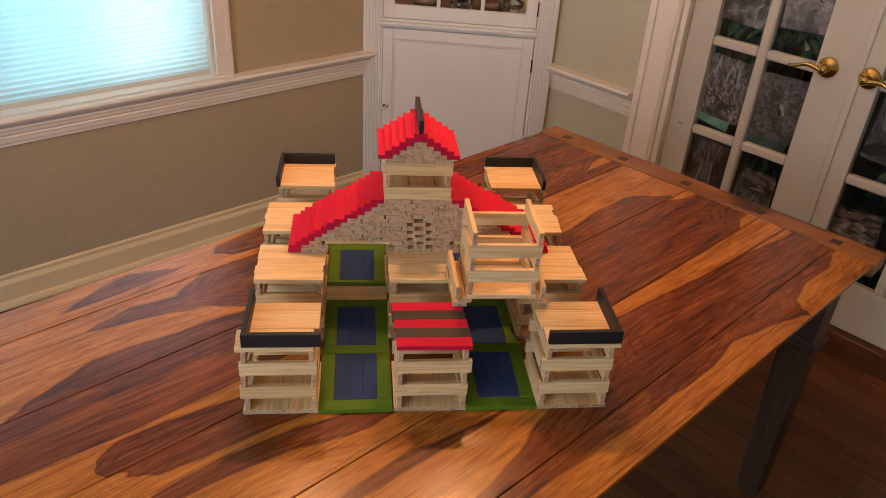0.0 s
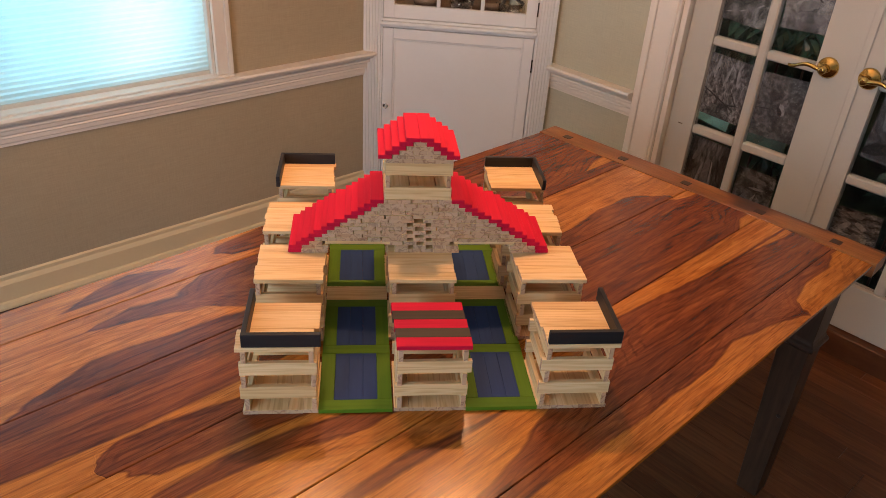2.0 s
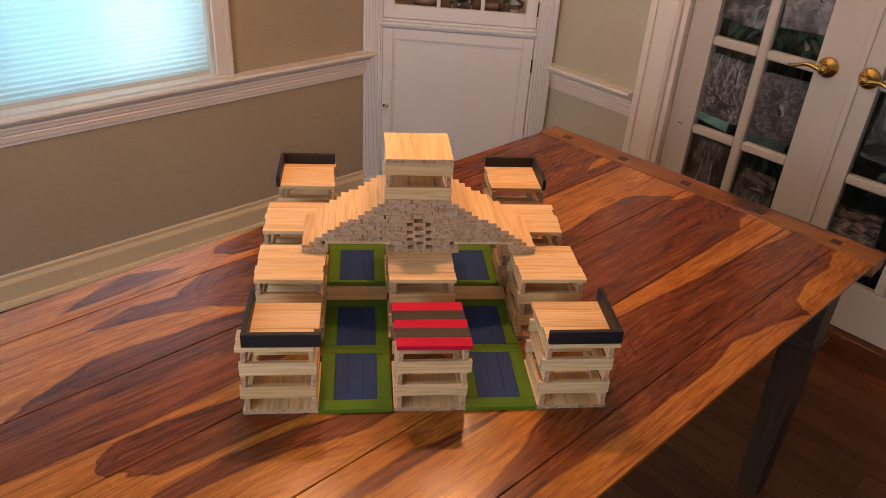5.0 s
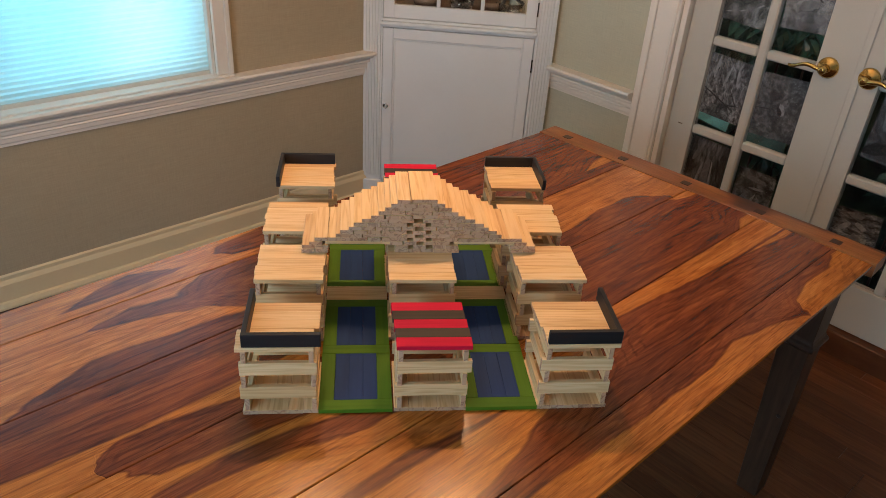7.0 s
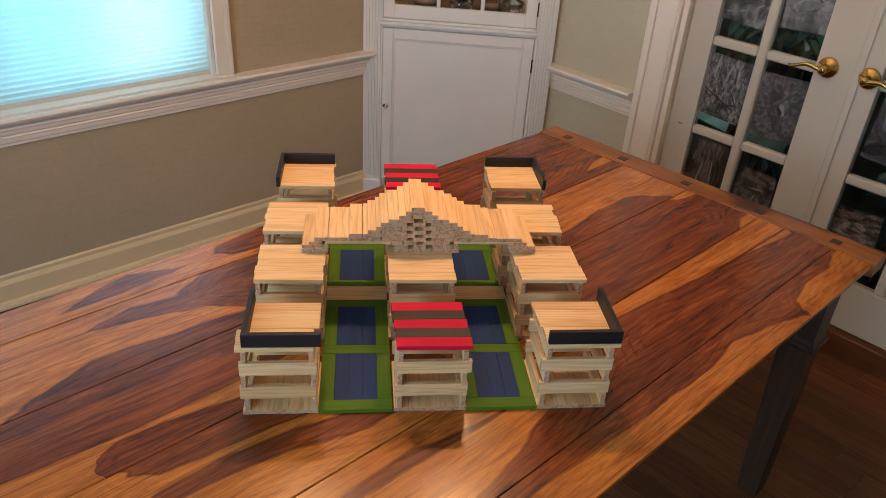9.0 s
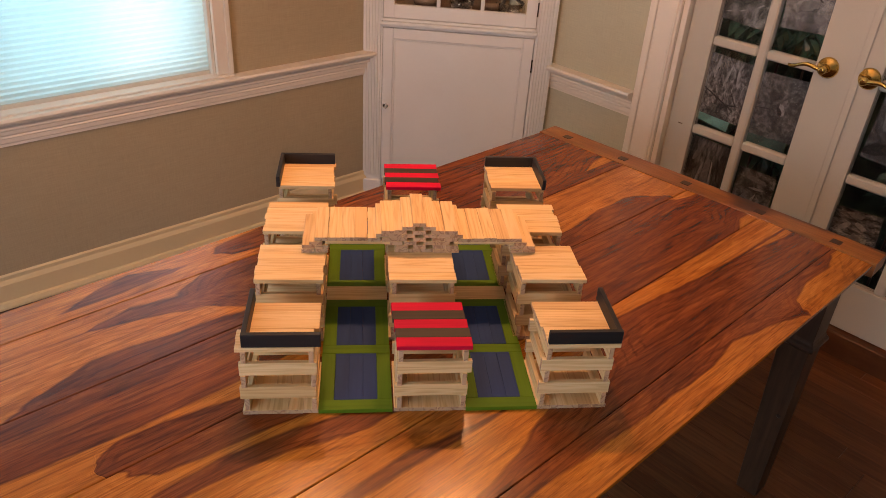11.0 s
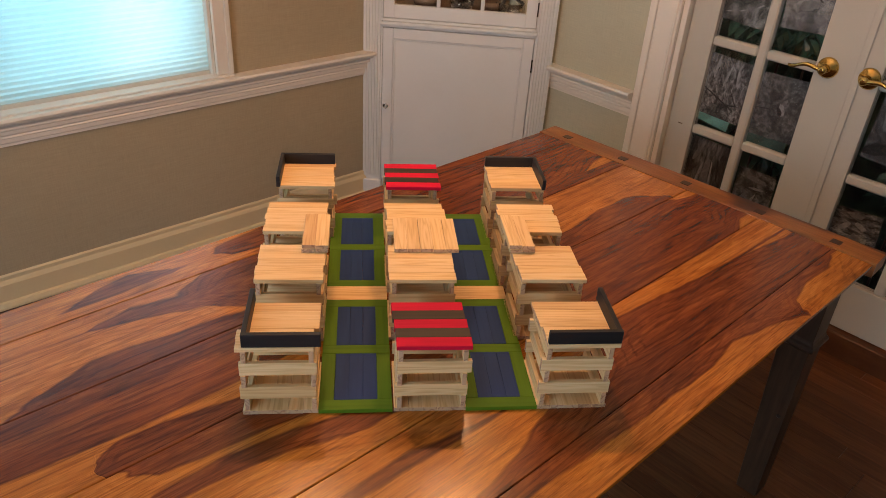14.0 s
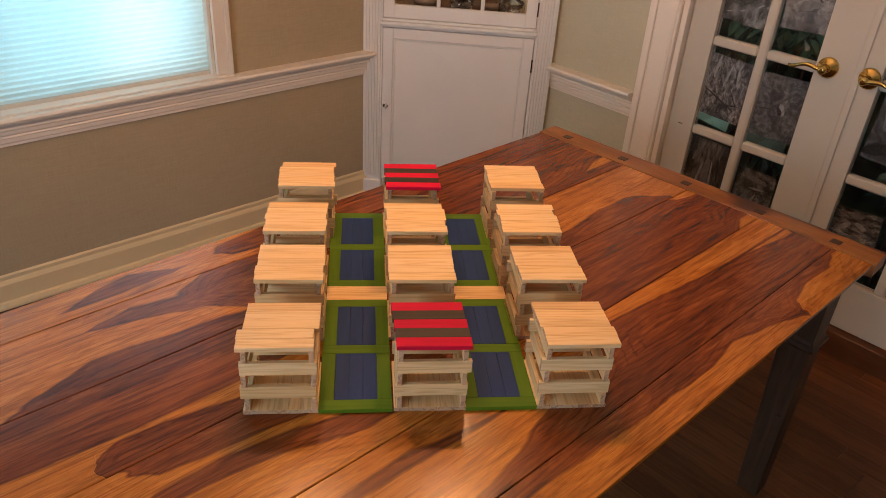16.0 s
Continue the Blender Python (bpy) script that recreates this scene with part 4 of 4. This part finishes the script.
    setting("backdrop", boxes(((DU + 0.6, -2.2, -0.1), (DU + 0.62, 2.0, 2.5))), BACKING, "dark green garden shade beyond the doors", DM)


french_doors()


def prints():
    """Black-and-white prints taped behind the panes of the doors."""
    x = DU + 0.060
    spec = [(0.446, 0.33, 0.19, 0.26, 4), (0.225, 0.33, 0.165, 0.21, -3), (0.446, -0.045, 0.185, 0.235, 3), (0.225, -0.055, 0.19, 0.235, -2),
            (0.446, -0.385, 0.165, 0.25, 2), (0.230, -0.415, 0.150, 0.21, 0), (-0.155, -0.40, 0.165, 0.17, -4), (-0.165, -0.02, 0.14, 0.22, 3), (-0.36, -0.40, 0.15, 0.2, 3), (-0.36, -0.03, 0.16, 0.2, 0)]
    looks = [(1.3, 0.02, 0.36, 45, (1, 1, 0.5)), (4.1, 0.07, 0.42, 24, (1, 1, 1)), (7.7, 0.02, 0.42, 60, (1, 1.3, 0.7)), (9.9, 0.07, 0.24, 70, (1, 1, 1)),
             (3.3, 0.012, 0.26, 30, (1, 1.6, 0.4)), (6.2, 0.008, 0.36, 32, (1, 1, 1)), (8.8, 0.012, 0.40, 40, (1, 0.7, 1.6)), (2.7, 0.03, 0.30, 9, (1, 1, 1)), (5.5, 0.03, 0.2, 20, (1, 1, 1)), (1.9, 0.03, 0.2, 20, (1, 1, 1))]
    # slim patches on each print: across, up, length, width, lean, tone
    marks = [[(-0.02, -0.05, 0.10, 0.005, 35, 0), (0.02, 0.02, 0.15, 0.007, 28, 0), (0.07, 0.08, 0.07, 0.045, 20, 2), (-0.04, -0.02, 0.03, 0.005, 30, 2), (-0.06, -0.055, 0.03, 0.006, 35, 2),
              (0.00, -0.085, 0.02, 0.006, 20, 2), (-0.01, 0.03, 0.04, 0.005, 40, 2), (0.05, -0.10, 0.02, 0.006, 15, 2)],
             [(-0.03, 0.06, 0.05, 0.026, 30, 2), (-0.05, 0.03, 0.04, 0.020, -40, 2), (0.03, 0.065, 0.045, 0.025, -25, 2), (0.05, 0.0, 0.05, 0.03, 60, 1), (0.0, -0.02, 0.06, 0.035, 10, 1), (-0.045, -0.06, 0.05, 0.03, -20, 1),
              (0.03, 0.03, 0.018, 0.006, 50, 0), (-0.035, 0.0, 0.02, 0.006, -30, 0)],
             [(0.01, -0.045, 0.17, 0.007, -22, 0), (-0.02, -0.06, 0.11, 0.005, 12, 0), (-0.05, -0.035, 0.09, 0.004, -55, 0), (0.05, 0.07, 0.09, 0.012, 85, 2), (0.0, 0.05, 0.10, 0.010, 80, 2), (-0.04, 0.06, 0.08, 0.010, 95, 2), (-0.065, -0.095, 0.018, 0.01, 60, 2)],
             [(-0.012, -0.004, 0.050, 0.022, 105, 2), (-0.018, 0.026, 0.026, 0.014, 60, 1), (-0.004, -0.012, 0.036, 0.018, 115, 0), (0.055, -0.012, 0.06, 0.004, 5, 0)],
             [(-0.01, -0.02, 0.17, 0.030, 88, 1), (0.02, -0.03, 0.13, 0.010, 82, 2), (-0.03, 0.0, 0.12, 0.008, 95, 2), (0.045, 0.06, 0.07, 0.02, 70, 1), (-0.055, 0.02, 0.10, 0.012, 100, 0)],
             [(0.0, -0.02, 0.08, 0.012, 70, 2), (-0.035, -0.03, 0.09, 0.012, 110, 2), (0.035, -0.01, 0.06, 0.014, 60, 1), (-0.01, 0.035, 0.06, 0.010, 5, 2), (0.0, 0.07, 0.11, 0.022, -6, 1), (-0.02, -0.07, 0.03, 0.014, 30, 2)],
             [(0.03, 0.02, 0.05, 0.020, 40, 2), (-0.02, 0.03, 0.05, 0.022, -30, 2), (0.0, -0.02, 0.06, 0.022, 15, 1), (0.04, -0.045, 0.04, 0.016, -45, 2), (-0.04, -0.03, 0.05, 0.018, 65, 2), (0.0, 0.065, 0.05, 0.02, 0, 1), (-0.01, -0.06, 0.04, 0.014, 25, 2)],
             [(0.03, -0.07, 0.10, 0.05, 20, 0), (-0.02, -0.06, 0.06, 0.03, 60, 0), (0.02, 0.05, 0.11, 0.06, 80, 1)], [], []]
    r3 = random.Random(5)
    for (v, z, w, h, r), lk, spots in zip(spec, looks, marks):
        ob = new("photo_print", mesh_of("photo_print", boxes(((-0.0006, -w / 2, -h / 2), (0.0006, w / 2, h / 2))), photo_print("grey_print", *lk)))
        ob.matrix_world = DM @ pose(x, v, TT + z, r)
        tagged(ob, "black-and-white nature photograph taped behind a door pane", "photograph", "prints behind the panes")
        for n, (cy, cz, ln, wd, lean, tone) in enumerate(spots):
            bm = bmesh.new()
            ring = []
            for k in range(14):
                a = 2 * math.pi * k / 14
                f = r3.uniform(0.8, 1.12)
                py, pz = math.cos(a) * ln / 2 * f, math.sin(a) * wd / 2 * f
                c, d = math.cos(radians(lean)), math.sin(radians(lean))
                ring.append(bm.verts.new((-0.0009 - 0.00008 * n, max(-w / 2, min(w / 2, cy - py * c + pz * d)), max(-h / 2, min(h / 2, cz + py * d + pz * c)))))
            bm.faces.new(ring)
            bmesh.ops.triangulate(bm, faces=bm.faces)
            part("printed_patch", bm, INKS[tone], ob)
    for v, z, w, h, r, mat in ((0.468, -0.168, 0.145, 0.060, 8, AQUA), (0.25, -0.190, 0.17, 0.05, -3, TEAL)):
        ob = new("card", mesh_of("card", boxes(((-0.0006, -w / 2, -h / 2), (0.0006, w / 2, h / 2))), mat))
        ob.matrix_world = DM @ pose(x + 0.006, v, TT + z, r)
        tagged(ob, "green card behind a door pane", "card", "prints behind the panes")


def shrubs():
    """Drooping dark leaves of the garden, close behind the doors."""
    r4 = random.Random(21)
    for v, z, n in ((0.46, 0.17, 60), (0.26, 0.22, 70), (0.36, 0.62, 40), (0.42, -0.22, 50), (0.24, -0.28, 35), (-0.22, 0.10, 45), (-0.38, 0.45, 40), (-0.26, -0.22, 35), (-0.40, -0.40, 30)):
        sh = thing("garden_shrub", "dark green leafy shrub seen through the door panes", "shrub", DM, "shrubs beyond the doors")
        stem = lathe([(0.006, FLOOR - 0.1), (0.004, TT + z)], 6)
        stem.transform(Matrix.Translation((DU + 0.27, v, 0)))
        part("stem", stem, PEG, sh)
        bm = bmesh.new()
        for _ in range(n):
            c = Vector((DU + 0.27 + r4.uniform(-0.12, 0.12), v + r4.gauss(0, 0.075), TT + z + r4.gauss(0, 0.085)))
            ln, wd = r4.uniform(0.05, 0.11), r4.uniform(0.012, 0.026)
            m = Matrix.Translation(c) @ Euler((r4.uniform(-0.7, 0.7), r4.uniform(0.2, 1.3), r4.uniform(0, 6.28))).to_matrix().to_4x4()
            pts = [(0, 0, 0), (ln * 0.35, wd, 0.006), (ln * 0.75, wd * 0.6, -0.004), (ln, 0, -0.014), (ln * 0.75, -wd * 0.6, -0.004), (ln * 0.35, -wd, 0.006)]
            q = [bm.verts.new(m @ Vector(p)) for p in pts]
            bm.faces.new((q[0], q[1], q[2], q[3]))
            bm.faces.new((q[0], q[3], q[4], q[5]))
        tagged(part("leaves", bm, LEAF, sh), kind="stuff")


shrubs()
prints()


# ---- floor of dark strips ----
def floor_boards():
    setting("floor", boxes(((U0 - 0.2, V0 - 0.2, FLOOR - 0.08), (DU + 0.2, LV + 0.2, FLOOR - 0.006))), FLOOR_DARK, "dark red-brown hardwood strip floor")
    fl = bpy.data.objects["floor"]
    r2 = random.Random(3)
    meshes = {}
    rest = bmesh.new()
    wd = 0.072
    u = U0
    while u < DU:
        v = V0 - r2.uniform(0, 0.5)
        while v < LV:
            ln = r2.choice((0.7, 0.9, 1.2))
            a, c = max(v, V0), min(v + ln, LV)
            near = u > 0.3 and c > -1.3 and a < 0.6
            if near and c - a > 0.1:
                key = (round(c - a, 2), r2.randrange(3))
                if key not in meshes:
                    meshes[key] = mesh_of("floor_strip", boxes(((0.0006, 0.0006, -0.006), (wd - 0.0006, key[0] - 0.0006, 0.0)), bevel=0.0008), FLOOR_WOOD[key[1]])
                ob = new("floor_strip", meshes[key])
                ob.parent = fl
                ob.matrix_basis = pose(u, a, FLOOR)
            elif c - a > 0.02:
                add_box(rest, (u + 0.0006, a + 0.0006, FLOOR - 0.006), (u + wd - 0.0006, c - 0.0006, FLOOR))
            v += ln
        u += wd
    tagged(part("floor_strips", rest, FLOOR_WOOD[0], fl), kind="stuff")


floor_boards()


# ---- motion: each plank is lifted off and piled up at the table's near end ----
def motions():
    order = sorted(range(len(TAKEN)), key=lambda i: TAKEN[i][2])
    slots = [(-0.540, v) for v in (-0.39, -0.26, -0.13, 0.0, 0.13, 0.26, 0.39)] + [(-0.417, v) for v in (-0.39, -0.26, -0.13, 0.0, 0.13, 0.26)]
    per = 35
    for n, i in enumerate(order):
        ob, m, t, edge = TAKEN[i]
        su, sv = slots[n // per]
        lev, k = (n % per) // 5, n % 5
        off = (k - 2) * W
        du, dv = (0.0, off) if lev % 2 == 0 else (off, 0.0)
        p = room(su + du, sv + dv, TT + lev * T + T / 2)
        want = TH + (0 if lev % 2 == 0 else 90)
        have = math.degrees(math.atan2(m[1][0], m[0][0]))
        while want - have > 90:
            want -= 180
        while want - have < -90:
            want += 180
        end = pose(*p, 0, 0, want)
        f = 1.0 / 30
        rows = [(0.0, m), (max(t - (3 if edge else 2) * f, f), m)]
        if edge:
            mid = (m.translation + end.translation) / 2 + Vector((0, 0, 0.25))
            rows.append((t - 2 * f, pose(*mid, 45, 0, (have + want) / 2)))
        rows += [(t - f, end), (16.0, end)]
        walk(ob, rows)


motions()
